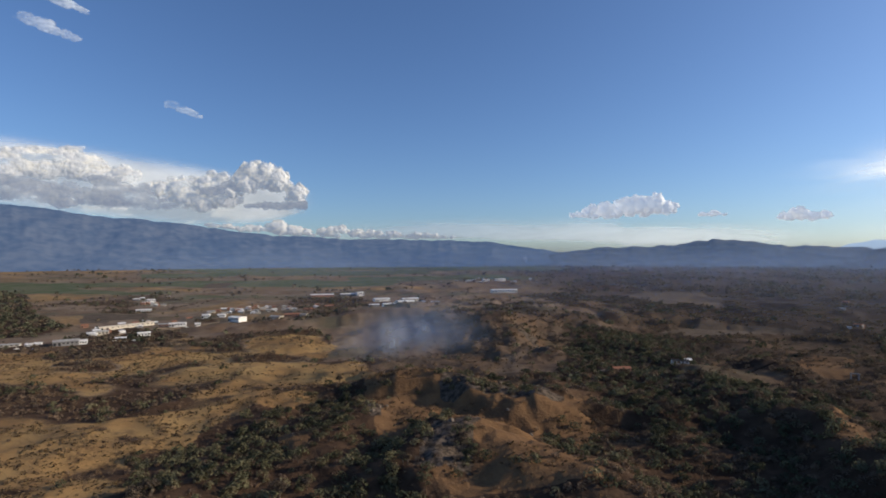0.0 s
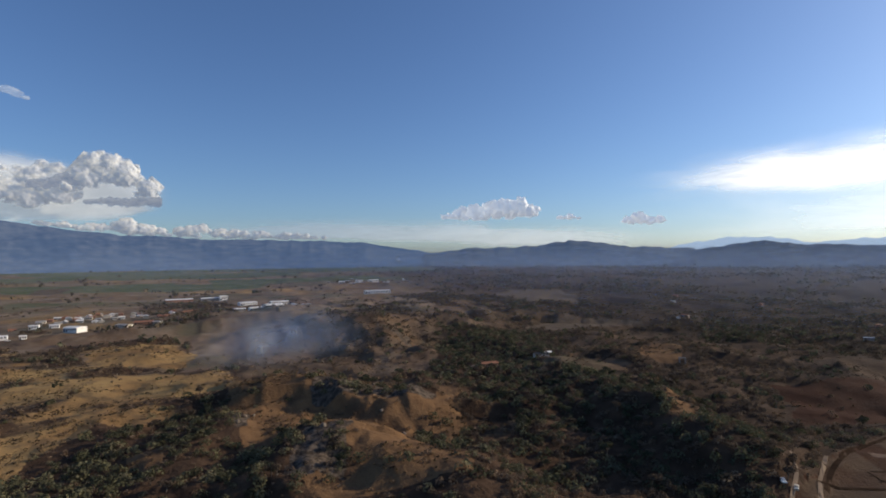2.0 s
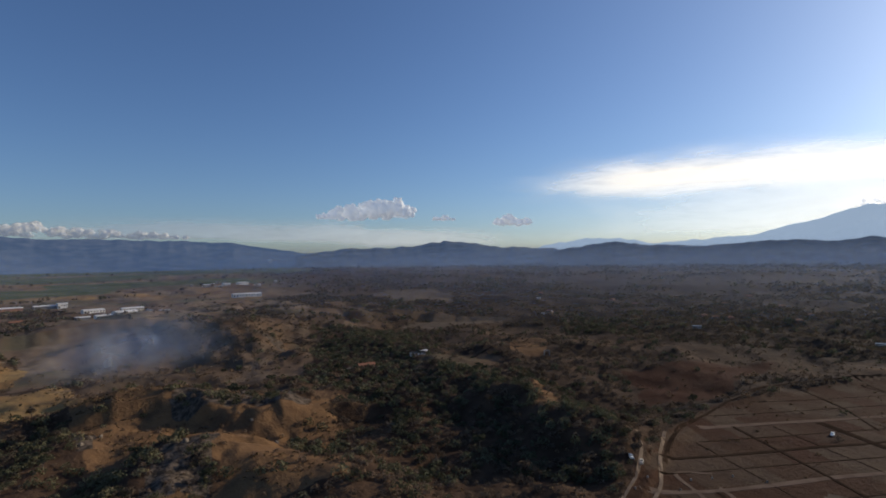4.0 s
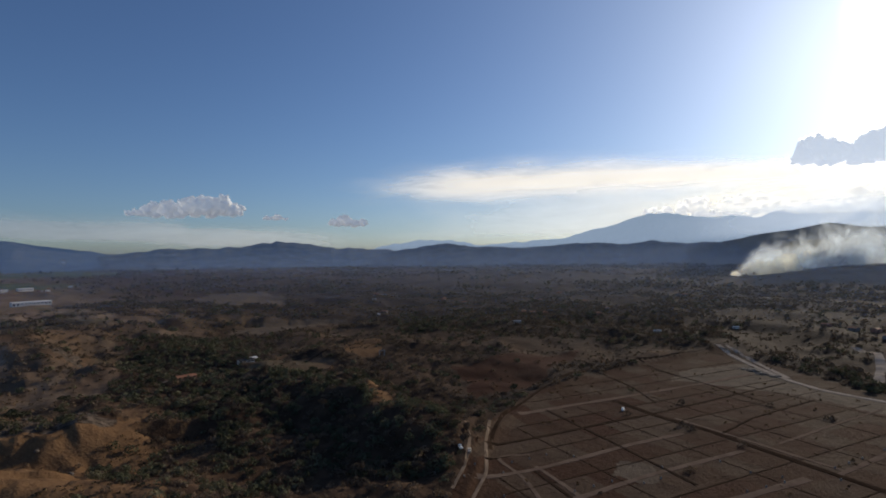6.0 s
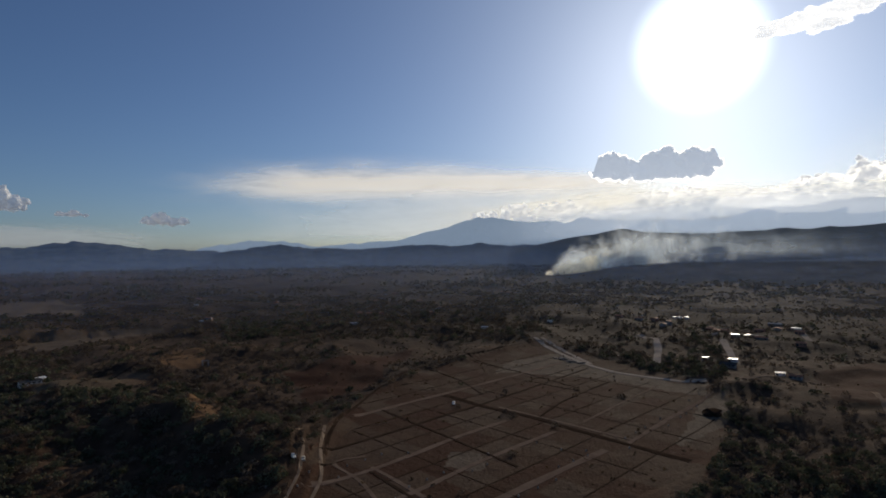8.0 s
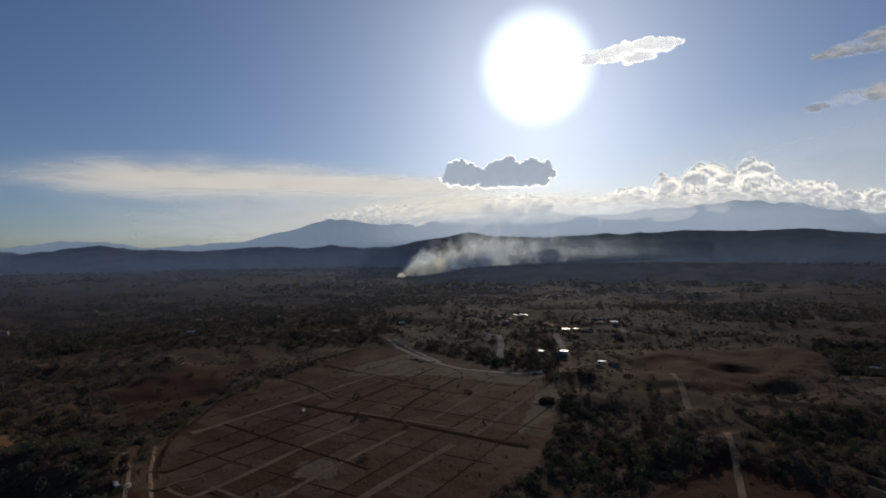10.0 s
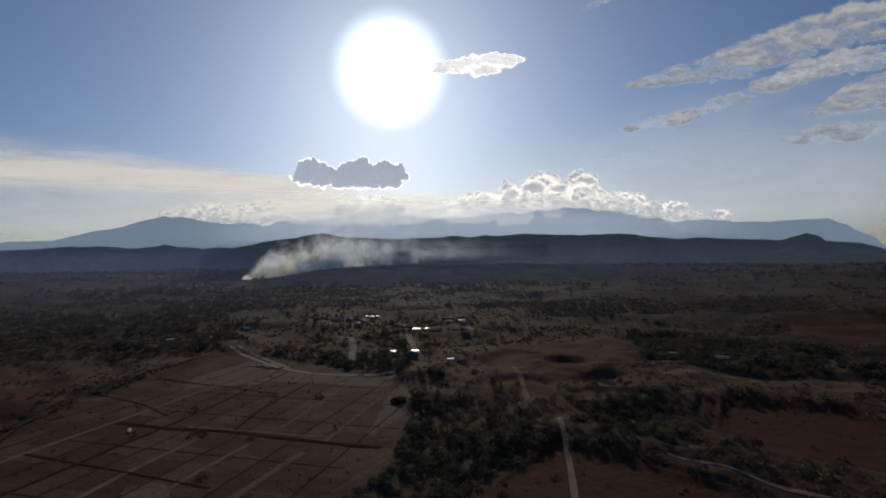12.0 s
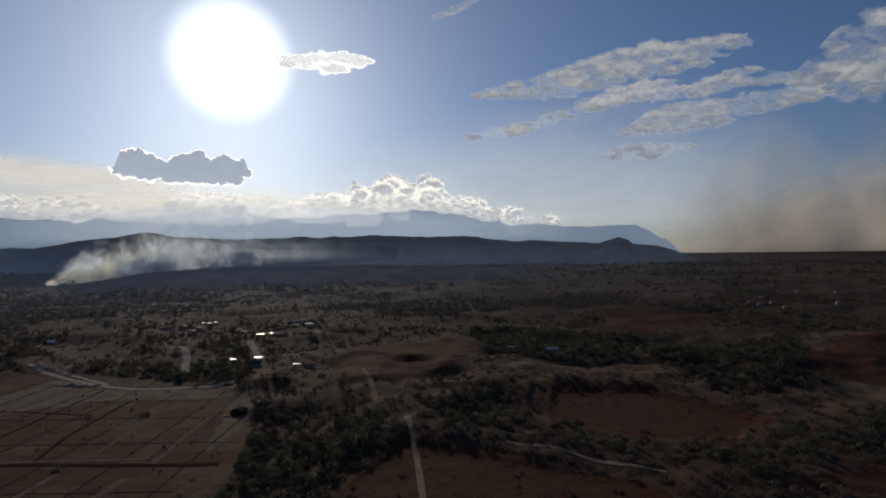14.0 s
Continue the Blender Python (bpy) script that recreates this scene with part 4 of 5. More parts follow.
# sheet added to pale the peaks: sunlit haze painted as emission
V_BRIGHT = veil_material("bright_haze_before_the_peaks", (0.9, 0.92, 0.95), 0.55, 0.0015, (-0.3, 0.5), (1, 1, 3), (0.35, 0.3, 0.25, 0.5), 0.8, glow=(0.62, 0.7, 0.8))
sheet("glow_haze", "bright haze before the far peaks", "cloud", [(-62.0, 0.6), (-92.0, 0.8), (-128.0, 0.4)], [(-62.0, 4.2), (-92.0, 6.6), (-128.0, 5.0)], 3740, V_BRIGHT)

# ---------------------------------------------------------------- smoke and air haze
# blue sheets added one behind another to imitate the air's distance haze
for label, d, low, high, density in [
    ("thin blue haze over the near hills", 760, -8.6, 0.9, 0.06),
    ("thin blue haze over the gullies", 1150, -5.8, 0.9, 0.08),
    ("thin blue air haze over the valley", 1700, -4.0, 0.9, 0.13),
    ("thin blue air haze over the far valley", 2400, -3.0, 2.0, 0.2),
    ("blue air haze before the hills", 2850, -2.5, 2.2, 0.22),
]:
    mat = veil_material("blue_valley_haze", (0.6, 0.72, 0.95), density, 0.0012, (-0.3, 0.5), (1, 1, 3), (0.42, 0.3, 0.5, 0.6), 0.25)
    sheet("haze_sheet", label, "smoke", [(-165, low), (-60, low), (50, low)], [(-165, high), (-60, high), (50, high)], d, mat, 0, 3, "valley haze")
sheet("smoke_plume", "dense yellowish smoke at the foot of a brush fire", "smoke", [(-71.98, -2.60), (-75.11, -2.31), (-79.27, -1.84), (-82.27, -1.65)], [(-71.75, -1.95), (-74.55, -0.16), (-78.70, 1.29), (-82.31, 1.55)], 2075, V_FIRESMOKE, 0, 7, "brush fire smoke", 8)
sheet("smoke_plume", "thin smoke drifting along the mesa slope", "smoke", [(-76.30, -1.67), (-85.90, -1.33), (-97.77, -1.09), (-107.61, -0.93)], [(-76.35, 3.40), (-85.97, 4.52), (-97.83, 3.09), (-107.65, 1.86)], 2190, V_DRIFT, 0, 9, "brush fire smoke", 10)
sheet("smoke_plume", "small dense wisp of smoke over the gully", "smoke", [(8.08, -11.10), (5.10, -10.89), (3.00, -9.77)], [(8.07, -7.92), (5.09, -6.80), (2.99, -7.12)], 462, V_WISPSMOKE, 0, 5, "gully fire smoke", 2)
sheet("smoke_plume", "small blue wisp of smoke over the gully", "smoke", [(4.20, -9.28), (2.40, -8.90), (-0.02, -8.03)], [(4.19, -7.11), (2.38, -5.94), (-0.03, -6.26)], 464, V_WISPSMOKE, 0, 6, "gully fire smoke", 2)
sheet("smoke_plume", "thin far smoke at the foot of the hills", "smoke", [(-7.86, -1.13), (-9.92, -1.13)], [(-7.28, 0.91), (-9.64, 0.60)], 3300, V_WISPSMOKE, 0, 8, "far fire smoke", 2)
for k in range(3):
    sheet("smoke_plume", "white and yellowish smoke drifting from a brush fire", "smoke",
          [(-72.09, -2.54), (-76.29, -2.09), (-81.07, -1.63), (-88.92, -1.24), (-97.77, -0.85), (-103.92, -0.50)],
          [(-71.65, -1.12), (-75.16, 2.39), (-79.34, 4.76), (-83.57, 5.57), (-91.99, 4.60), (-103.98, 3.32)], 2090 + 25 * k, V_SMOKE, 0, k, "brush fire smoke", 15)
for k in range(3):
    sheet("smoke_plume", "thin blue-grey smoke rising from a gully fire", "smoke",
          [(16.68, -12.20), (9.85, -13.13), (2.71, -12.66), (-9.26, -10.86)], [(16.68, -6.48), (9.82, -3.46), (2.66, -1.44), (-9.32, -3.27)], 470 + 12 * k, V_BLUESMOKE, 8, k, "gully fire smoke", 6)
for k in range(2):
    sheet("haze_sheet", "broad brown-grey smoke haze over the plain", "smoke",
          [(-124.44, -1.28), (-134.94, -1.54), (-141.78, -1.54), (-155.75, -1.45)], [(-126.74, 4.33), (-135.65, 13.44), (-142.91, 17.11), (-156.03, 16.68)], 4500 + 60 * k, V_HAZE, 0, k, "plain fire smoke", 40)


# ---------------------------------------------------------------- roads and plots
CLEAR = []


def ribbon(name, label, line, width, mat, lift=0.25, sunk=False, category="road"):
    """A strip of ground along a line of plan points, with thickness, lying on the land."""
    pts = []
    for (x0, y0), (x1, y1) in zip(line, line[1:]):
        steps = max(1, int(math.hypot(x1 - x0, y1 - y0) / 5))
        pts += [(x0 + (x1 - x0) * k / steps, y0 + (y1 - y0) * k / steps) for k in range(steps)]
    pts.append(line[-1])
    CLEAR.append((line, width / 2 + 2.0))
    p = np.array(pts, float)
    if len(p) > 4:
        for _ in range(3):
            p[1:-1] = (p[:-2] + 2 * p[1:-1] + p[2:]) / 4
    t = np.gradient(p, axis=0)
    t /= np.maximum(np.linalg.norm(t, axis=1, keepdims=True), 1e-6)
    side = np.column_stack([-t[:, 1], t[:, 0]])
    w_ = width * (0.8 + 0.5 * fbm(p[:, 0], p[:, 1], 18, 2, 71))[:, None] / 2
    rows = []
    for off, dz in ((-1.06, -0.5), (-1.0, lift), (0.0, lift * 1.1), (1.0, lift), (1.06, -0.5)):
        q = p + side * w_ * off
        rows.append(np.column_stack([q, height(q[:, 0], q[:, 1]) + dz]))
    v = np.stack(rows, 1).reshape(-1, 3)
    me = quad_mesh(name, v, grid_quads(len(p), 5), mat, False)
    return tagged(new(name, me), label, category, kind="structure")


for line, width in [
    ([(190, 181), (222, 166), (254, 157), (287, 149), (330, 134)], 3.6),
    ([(292, 230), (337, 216), (373, 203), (474, 170), (528, 154)], 4.2),
    ([(190, 140), (213, 132), (254, 122), (282, 113), (323, 99)], 3.2),
    ([(200, 103), (230, 92), (267, 79), (305, 65)], 4.2),
    ([(319, 56), (380, 40), (452, 17)], 3.2),
    ([(356, 150), (345, 110), (337, 85), (328, 55)], 2.6),
    ([(349, 88), (414, 72), (469, 57)], 1.8),
    ([(227, 168), (219, 147), (209, 125)], 2.4),
    ([(238, 180), (222, 193), (212, 164), (197, 143)], 2.2),
]:
    ribbon("dirt_road", "pale dirt street between building plots", line, width, M_STREET, 0.1)
for line, width in [
    ([(369, 201), (351, 155), (346, 125), (332, 91), (323, 66), (312, 36), (307, 22)], 4.0),
    ([(314, 222), (286, 156), (268, 116), (261, 100)], 1.8),
    ([(228, 204), (238, 202), (284, 187), (323, 176), (348, 167)], 2.6),
    ([(347, 117), (390, 114), (468, 95)], 1.5),
    ([(496, 237), (465, 167), (438, 119)], 1.4),
    ([(534, 290), (476, 193)], 1.4),
    ([(451, 267), (416, 210), (382, 174)], 1.4),
    ([(334, 268), (400, 269), (479, 274)], 1.8),
    ([(348, 167), (416, 149), (513, 124)], 1.6),
    ([(222, 165), (214, 147), (204, 125)], 1.5),
    ([(226, 198), (248, 215), (281, 234), (343, 253), (450, 276), (498, 251), (620, 221)], 2.2),
    ([(239, 470), (358, 505), (442, 471), (575, 445)], 1.8),
]:
    ribbon("ditch_bank", "dark bank of turned soil along the plots", line, width, M_SOIL, 0.15, category="earth bank")
ca, sa = math.cos(PLOT_TURN), math.sin(PLOT_TURN)
for k, d in enumerate([133, 172, 210, 248, 287, 330, 352, 140, 190, 254, 320, 370, 412]):
    # furrows between parcels: back to back between the streets, then across them
    along_street = k < 7
    s = np.arange(0, 640, 6.0)
    px = s * ca - d * sa if along_street else d * ca - (s - 320) * sa
    py = s * sa + d * ca if along_street else d * sa + (s - 320) * ca
    mask = inside(px, py, PLOTS) > 0
    if mask.sum() < 4:
        continue
    first, last = np.argmax(mask), len(mask) - 1 - np.argmax(mask[::-1])
    cut = (k * 37) % 5
    pts = [(float(px[i]), float(py[i])) for i in range(first + cut, last - cut // 2, 3)]
    if len(pts) > 2:
        ribbon("furrow", "thin dark furrow between two parcels", pts, 0.8 if along_street else 0.7, M_SOIL, 0.1, category="furrow")
for line, width, m, label in [
    ([(639, 220), (572, 167), (526, 127), (504, 97), (494, 55), (484, 20)], 5, M_ROAD, "pale gravel road along the plots"),
    ([(644, 212), (584, 165), (532, 126)], 4, M_ROAD, "pale second carriageway of the gravel road"),
    ([(726, 109), (687, 85), (635, 76), (565, 70)], 7, M_ROAD, "pale concrete village street with a bend"),
    ([(708, 14), (637, 7), (575, 1)], 7, M_ROAD, "pale concrete village street"),
    ([(839, -70), (734, -73)], 6, M_ROAD, "pale village street at the edge"),
    ([(740, 27), (772, -7), (751, -45)], 4, M_ROAD, "pale lane between village houses"),
    ([(336, -88), (301, -83), (276, -78), (258, -74), (223, -66)], 3.0, M_TRACK, "pale winding dirt farm track"),
    ([(489, -86), (433, -83), (381, -78)], 4, M_TRACK, "pale track over the hillock"),
    ([(491, 1), (517, -28), (521, -65)], 2.5, M_TRACK, "pale track along the field edge"),
    ([(274, -129), (251, -153), (223, -172), (210, -184)], 2.2, M_TRACK, "pale bank of an irrigation channel"),
    ([(488, -215), (457, -255), (411, -304)], 3, M_TRACK, "pale track through scrub"),
    ([(126, 491), (160, 499), (188, 489)], 4, M_TRACK, "pale track beside the farm"),
    ([(259, 227), (232, 207), (203, 180), (177, 166)], 1.7, M_TRACK, "worn vehicle track at the plots' edge"),
    ([(234, 225), (223, 210), (198, 190), (175, 177)], 1.5, M_TRACK, "worn vehicle track in scrub"),
    ([(-592, 667), (-516, 677), (-483, 712), (-464, 795), (-409, 855), (-349, 909), (-237, 1003)], 6, M_TRACK, "pale road along the workshops"),
]:
    ribbon("dirt_road", label, line, width, m)


# ---------------------------------------------------------------- buildings
def solid(name, parts_, mat, parent, label=""):
    """One mesh object out of boxes (x0, x1, y0, y1, z0, z1) and free prisms (points, faces)."""
    v, f = [], []
    for p in parts_:
        n = len(v)
        if len(p) == 6:
            x0, x1, y0, y1, z0, z1 = p
            v += [(x0, y0, z0), (x1, y0, z0), (x1, y1, z0), (x0, y1, z0), (x0, y0, z1), (x1, y0, z1), (x1, y1, z1), (x0, y1, z1)]
            f += [tuple(n + i for i in q) for q in ((0, 3, 2, 1), (4, 5, 6, 7), (0, 1, 5, 4), (1, 2, 6, 5), (2, 3, 7, 6), (3, 0, 4, 7))]
        else:
            v += p[0]
            f += [tuple(n + i for i in q) for q in p[1]]
    me = bpy.data.meshes.new(name)
    me.from_pydata(v, [], f)
    me.materials.append(mat)
    ob = new(name, me)
    ob.parent = parent
    return tagged(ob, label)


def slab(a, b, c, d, thick=0.18):
    """A sloping roof sheet with thickness."""
    top = [tuple(p) for p in (a, b, c, d)]
    low = [(p[0], p[1], p[2] - thick) for p in top]
    return top + low, [(0, 1, 2, 3), (7, 6, 5, 4), (0, 4, 5, 1), (1, 5, 6, 2), (2, 6, 7, 3), (3, 7, 4, 0)]


def building(name, label, w_, d, h, wall, roof, rise=1.2, doors=1, windows=3, group=""):
    """Walls with openings, a two-pitched sheet roof with eaves, doors and windows; the front looks to -y."""
    ob = tagged(new(name), label, "building", group)
    x, y = w_ / 2, d / 2
    gable = [(-x, -y, h), (-x, y, h), (-x, 0, h + rise), (-x + 0.2, -y, h), (-x + 0.2, y, h), (-x + 0.2, 0, h + rise)]
    gable2 = [(-p[0], p[1], p[2]) for p in gable]
    gf = [(0, 1, 2), (5, 4, 3), (0, 2, 5, 3), (2, 1, 4, 5)]
    solid("wall", [(-x, x, -y, y, -1.5, h), (gable, gf), (gable2, [tuple(reversed(q)) for q in gf])], wall, ob)
    e = 0.5
    for s in (-1, 1):
        solid("roof", [slab((-x - e, s * (y + e), h - rise * e / y), (x + e, s * (y + e), h - rise * e / y), (x + e, 0, h + rise + 0.12), (-x - e, 0, h + rise + 0.12))], roof, ob)
    solid("ridge_cap", [(-x - e, x + e, -0.25, 0.25, h + rise + 0.02, h + rise + 0.22)], roof, ob)
    n = doors + windows
    for k in range(n):
        cx = -x + w_ * (k + 0.5) / n
        for s in (-1, 1):
            if k < doors:
                solid("door", [(cx - min(1.6, w_ / n * 0.35), cx + min(1.6, w_ / n * 0.35), s * y - 0.06, s * y + 0.06, 0, min(h * 0.7, 4.2))], M_DARK, ob)
            else:
                solid("window", [(cx - min(1.2, w_ / n * 0.3), cx + min(1.2, w_ / n * 0.3), s * y - 0.05, s * y + 0.05, h * 0.4, h * 0.75)], M_DARK, ob)
    return ob


def stand(ob, at, turn, room=0.0):
    if room:
        CLEAR.append(([(at[0] - 0.5, at[1]), (at[0] + 0.5, at[1])], room))
    ob.matrix_world = pose(at[0], at[1], ground_z(*at) + 0.1, 0, 0, turn)
    return ob


W_, Z_, T_, B_ = M_WHITE, M_ZINC, M_TILE, M_BLUEROOF
for spec in [
    # place, width, depth, height, wall, roof, rise, turn, label
    ((-480, 684), 30, 18, 7.5, M_GREYWALL, M_FIBRE, 1.5, 30, "dark grey workshop with pale sheet roof"),
    ((-466, 693), 12, 14, 6, W_, Z_, 1.0, 30, "white shed beside the workshop"),
    ((-546, 669), 34, 10, 3.5, M_CREAM, M_FIBRE, 0.8, 25, "long low cream shed"),
    ((-519, 673), 8, 7, 3.2, W_, Z_, 0.8, 20, "small white shed by the road"),
    ((-514, 681), 9, 7, 3.2, W_, Z_, 0.8, 25, "small white block with metal roof"),
    ((-493, 836), 92, 9, 5, M_CREAM, M_CREAM, 1.0, 58, "very long low cream warehouse"),
    ((-499, 784), 20, 12, 7, M_CREAM, M_FIBRE, 1.2, 30, "cream workshop with fibre roof"),
    ((-507, 773), 12, 9, 5, W_, Z_, 0.9, 30, "small white workshop with metal roof"),
    ((-446, 740), 18, 9, 4, M_GREYWALL, Z_, 0.8, 25, "grey depot with pale roof"),
    ((-427, 766), 18, 10, 6.5, W_, W_, 0.8, 30, "white two-storey block by the field"),
    ((-423, 855), 27, 12, 6.5, W_, W_, 0.8, 20, "white warehouse at the field edge"),
    ((-388, 848), 9, 8, 6.5, W_, W_, 0.7, 20, "white cube-like store by the field"),
    ((-452, 868), 16, 9, 4, M_BRICKWALL, M_FIBRE, 0.9, 20, "brick shed with grey roof"),
    ((-422, 955), 14, 10, 9, W_, W_, 0.6, 15, "tall white block in the works"),
    ((-401, 971), 14, 10, 7, W_, Z_, 0.8, 15, "white block behind the warehouse"),
    ((-343, 895), 26, 20, 9, W_, W_, 1.0, -25, "white warehouse with dark side wall"),
    ((-282, 908), 24, 14, 5, M_CREAM, M_FIBRE, 1.0, -30, "low sheds with weathered roofs"),
    ((-268, 954), 30, 14, 6, M_BRICKWALL, T_, 1.5, 15, "brick works with clay tile roof"),
    ((-243, 938), 14, 10, 5, M_CREAM, M_FIBRE, 1.0, -20, "small pale store by the works"),
    ((-317, 1404), 66, 22, 8, M_BRICKWALL, Z_, 1.5, 8, "very long factory hall with white roof"),
    ((-246, 1419), 56, 16, 7, M_GREYWALL, Z_, 1.5, 8, "long blue-grey hall with white roof"),
    ((-220, 1419), 20, 18, 14, W_, W_, 0.8, 8, "tall white silo building"),
    ((-143, 1243), 40, 22, 8, W_, Z_, 1.5, 10, "white factory hall with sheet roof"),
    ((-148, 1148), 24, 16, 8, M_GREYWALL, Z_, 1.0, 10, "grey factory hall with pale roof"),
    ((-113, 1136), 34, 14, 7, W_, Z_, 1.0, 12, "white hall with low roof"),
    ((-81, 1124), 40, 22, 9, W_, Z_, 1.5, 20, "large white and cream factory"),
    ((-78, 1254), 44, 18, 8, M_CREAM, Z_, 1.5, 10, "cream factory hall with pale roof"),
    ((-18, 1166), 12, 9, 5, W_, Z_, 0.8, 10, "small white store by the factory"),
    ((166, 1466), 78, 24, 9, W_, Z_, 1.5, -6, "long white warehouse alone on the plain"),
    ((206, 1941), 40, 20, 9, W_, Z_, 1.2, 0, "white hall far on the plain"),
    ((153, 1917), 26, 16, 8, W_, Z_, 1.2, 0, "white shed far on the plain"),
    ((91, 1894), 22, 16, 7, M_CREAM, Z_, 1.2, 0, "cream shed far on the plain"),
    ((-696, 1280), 18, 12, 6, W_, Z_, 1.0, 20, "white farm block by trees"),
    ((-681, 1228), 14, 10, 5, W_, Z_, 1.0, 30, "white farm store by trees"),
    ((-600, 1075), 30, 12, 5, W_, Z_, 1.0, 15, "long white farm shed on the plain"),
    ((-240, 1172), 10, 8, 5, M_BRICKWALL, T_, 1.0, 15, "small brick house by the road"),
    ((-248, 1150), 16, 10, 5, M_BRICKWALL, T_, 1.2, 15, "brick house with tile roof"),
    # the farm and the village on the far side
    ((165, 499), 18, 8, 3.5, M_BRICKWALL, T_, 1.2, 5, "farmhouse with clay tile roof"),
    ((223, 507), 16, 9, 3.5, W_, B_, 1.2, -10, "farmhouse with blue-grey roof"),
    ((239, 528), 9, 7, 3, W_, Z_, 1.0, 10, "small white farm shed by trees"),
    ((587, 27), 8, 7, 3.2, W_, M_GLINT, 0.9, -100, "white village house with bright roof"),
    ((583, 3), 11, 9, 3.5, W_, M_GLINT, 0.9, -100, "white village house with square roof"),
    ((550, 7), 14, 9, 3.4, M_GREYWALL, B_, 1.5, -100, "dark house with blue-grey roof"),
    ((529, -32), 10, 7, 3.2, W_, M_GLINT, 0.9, -100, "white house with bright metal roof"),
    ((522, -42), 10, 7, 3.0, M_GREYWALL, T_, 1.0, -105, "grey house with tile roof"),
    ((960, 80), 9, 7, 3.2, W_, M_GLINT, 0.8, -100, "white row house with metal roof"),
    ((956, 70), 9, 7, 3.2, W_, M_GLINT, 0.8, -100, "white row house with metal roof"),
    ((964, 89), 9, 7, 3.2, W_, M_GLINT, 0.8, -100, "white row house with metal roof"),
    ((746, -12), 16, 7, 3.4, W_, M_GLINT, 0.8, -20, "long white village hall"),
    ((732, 1), 14, 9, 3.4, M_CREAM, M_GLINT, 1.0, -100, "cream village house with metal roof"),
    ((716, -25), 14, 9, 3.4, M_GREYWALL, T_, 1.2, -105, "village house with tile roof"),
    ((826, -68), 16, 8, 3.4, W_, M_GLINT, 0.9, -105, "white house at the village edge"),
    ((877, -48), 18, 9, 3.4, M_GREYWALL, M_FIBRE, 1.0, -105, "grey house with fibre roof"),
    ((537, -261), 14, 5, 2.4, M_CREAM, M_GLINT, 0.6, -110, "low shed with bright roof in the trees"),
    ((506, -294), 20, 5, 2.4, M_CREAM, M_GLINT, 0.6, -112, "long low shed with bright roof"),
    ((554, -238), 10, 6, 3, M_GREYWALL, T_, 0.8, -112, "dark grey shed in the trees"),
    ((765, -164), 8, 6, 3.0, M_CREAM, T_, 0.9, -110, "small cream house by trees"),
    ((694, 313), 14, 6, 2.6, M_CREAM, M_GLINT, 0.8, -60, "cream farm sheds in a row"),
    ((829, 260), 12, 7, 3.2, W_, M_GLINT, 0.8, -60, "white farmhouse far off in scrub"),
    ((639, 502), 16, 7, 3.2, M_GREYWALL, M_GLINT, 0.8, -50, "pale shed among trees"),
    ((731, 982), 14, 9, 3.4, M_CREAM, M_GLINT, 0.8, -40, "pale country house among scrub"),
    ((572, 756), 8, 7, 3.4, W_, M_GLINT, 0.8, -40, "small white country house"),
]:
    at, w_, d, h, wall, roof, rise, turn, label = spec
    if roof == M_GLINT:
        rise, w_, d = 0.3, 0.72 * w_, 0.72 * d
    name = "warehouse" if w_ > 24 else "shed" if "shed" in label or "store" in label else "house"
    if at[1] > 1000:
        turn += 12
    stand(building(name, label, 0.9 * w_, 0.9 * d, 0.72 * h, wall, roof, rise, 1 + (w_ > 24), 2 + int(w_ / 12)), at, turn, 0.55 * max(w_, d))

rng = random.Random(4)
kinds = [("white town house with metal roof", M_WHITE, M_ZINC), ("cream town house with grey roof", M_CREAM, M_FIBRE), ("brick town house with tile roof", M_BRICKWALL, M_TILE), ("grey block house with metal roof", M_GREYWALL, M_ZINC), ("grey block farmhouse with weathered tile roof", M_GREYWALL, M_TILE)]


def scatter_houses(group, corners, count, turn, use=(0, 1, 2, 3)):
    """Copies of four plain houses, spread within a quadrilateral of the plan."""
    a, b, c, d = (Vector(p) for p in corners)
    for k in range(count):
        u, v = rng.random(), rng.random()
        p = a.lerp(b, u).lerp(d.lerp(c, u), v)
        label, wall, roof = kinds[rng.choice(use)]
        i = [q[0] for q in kinds].index(label)
        if i not in made:
            made[i] = building("house", label, 10, 8, 3.6, wall, roof, 1.1, 1, 2)
            ob = made[i]
        else:
            ob = copy_thing(made[i], Matrix())
        ob["group"] = group
        stand(ob, p, turn + rng.choice((0, 90)) + rng.uniform(-8, 8), 6.0)


made = {}
scatter_houses("town by the factory", [(-459, 1004), (-246, 1039), (-260, 1208), (-461, 1140)], 46, 15)
scatter_houses("far settlement", [(-762, 1305), (-697, 1366), (-615, 1206), (-639, 1115)], 14, 20)
scatter_houses("workshop quarter", [(-503, 742), (-428, 875), (-451, 963), (-628, 823)], 16, 30)
scatter_houses("houses beside the factory", [(-64, 1113), (6, 1110), (-6, 1225), (-70, 1228)], 10, 10)
scatter_houses("village", [(911, 244), (677, -64), (803, -76), (956, 172)], 13, -105, (2, 4))
scatter_houses("plain settlement", [(30, 1818), (403, 1859), (434, 2102), (56, 2047)], 14, 0)
scatter_houses("scattered farms", [(548, 806), (821, 463), (1339, 447), (892, 1252)], 16, -50, (2, 4))
scatter_houses("plain settlement by the mesa", [(770, -560), (605, -889), (1047, -1541), (1493, -1366)], 16, -120, (2, 4))

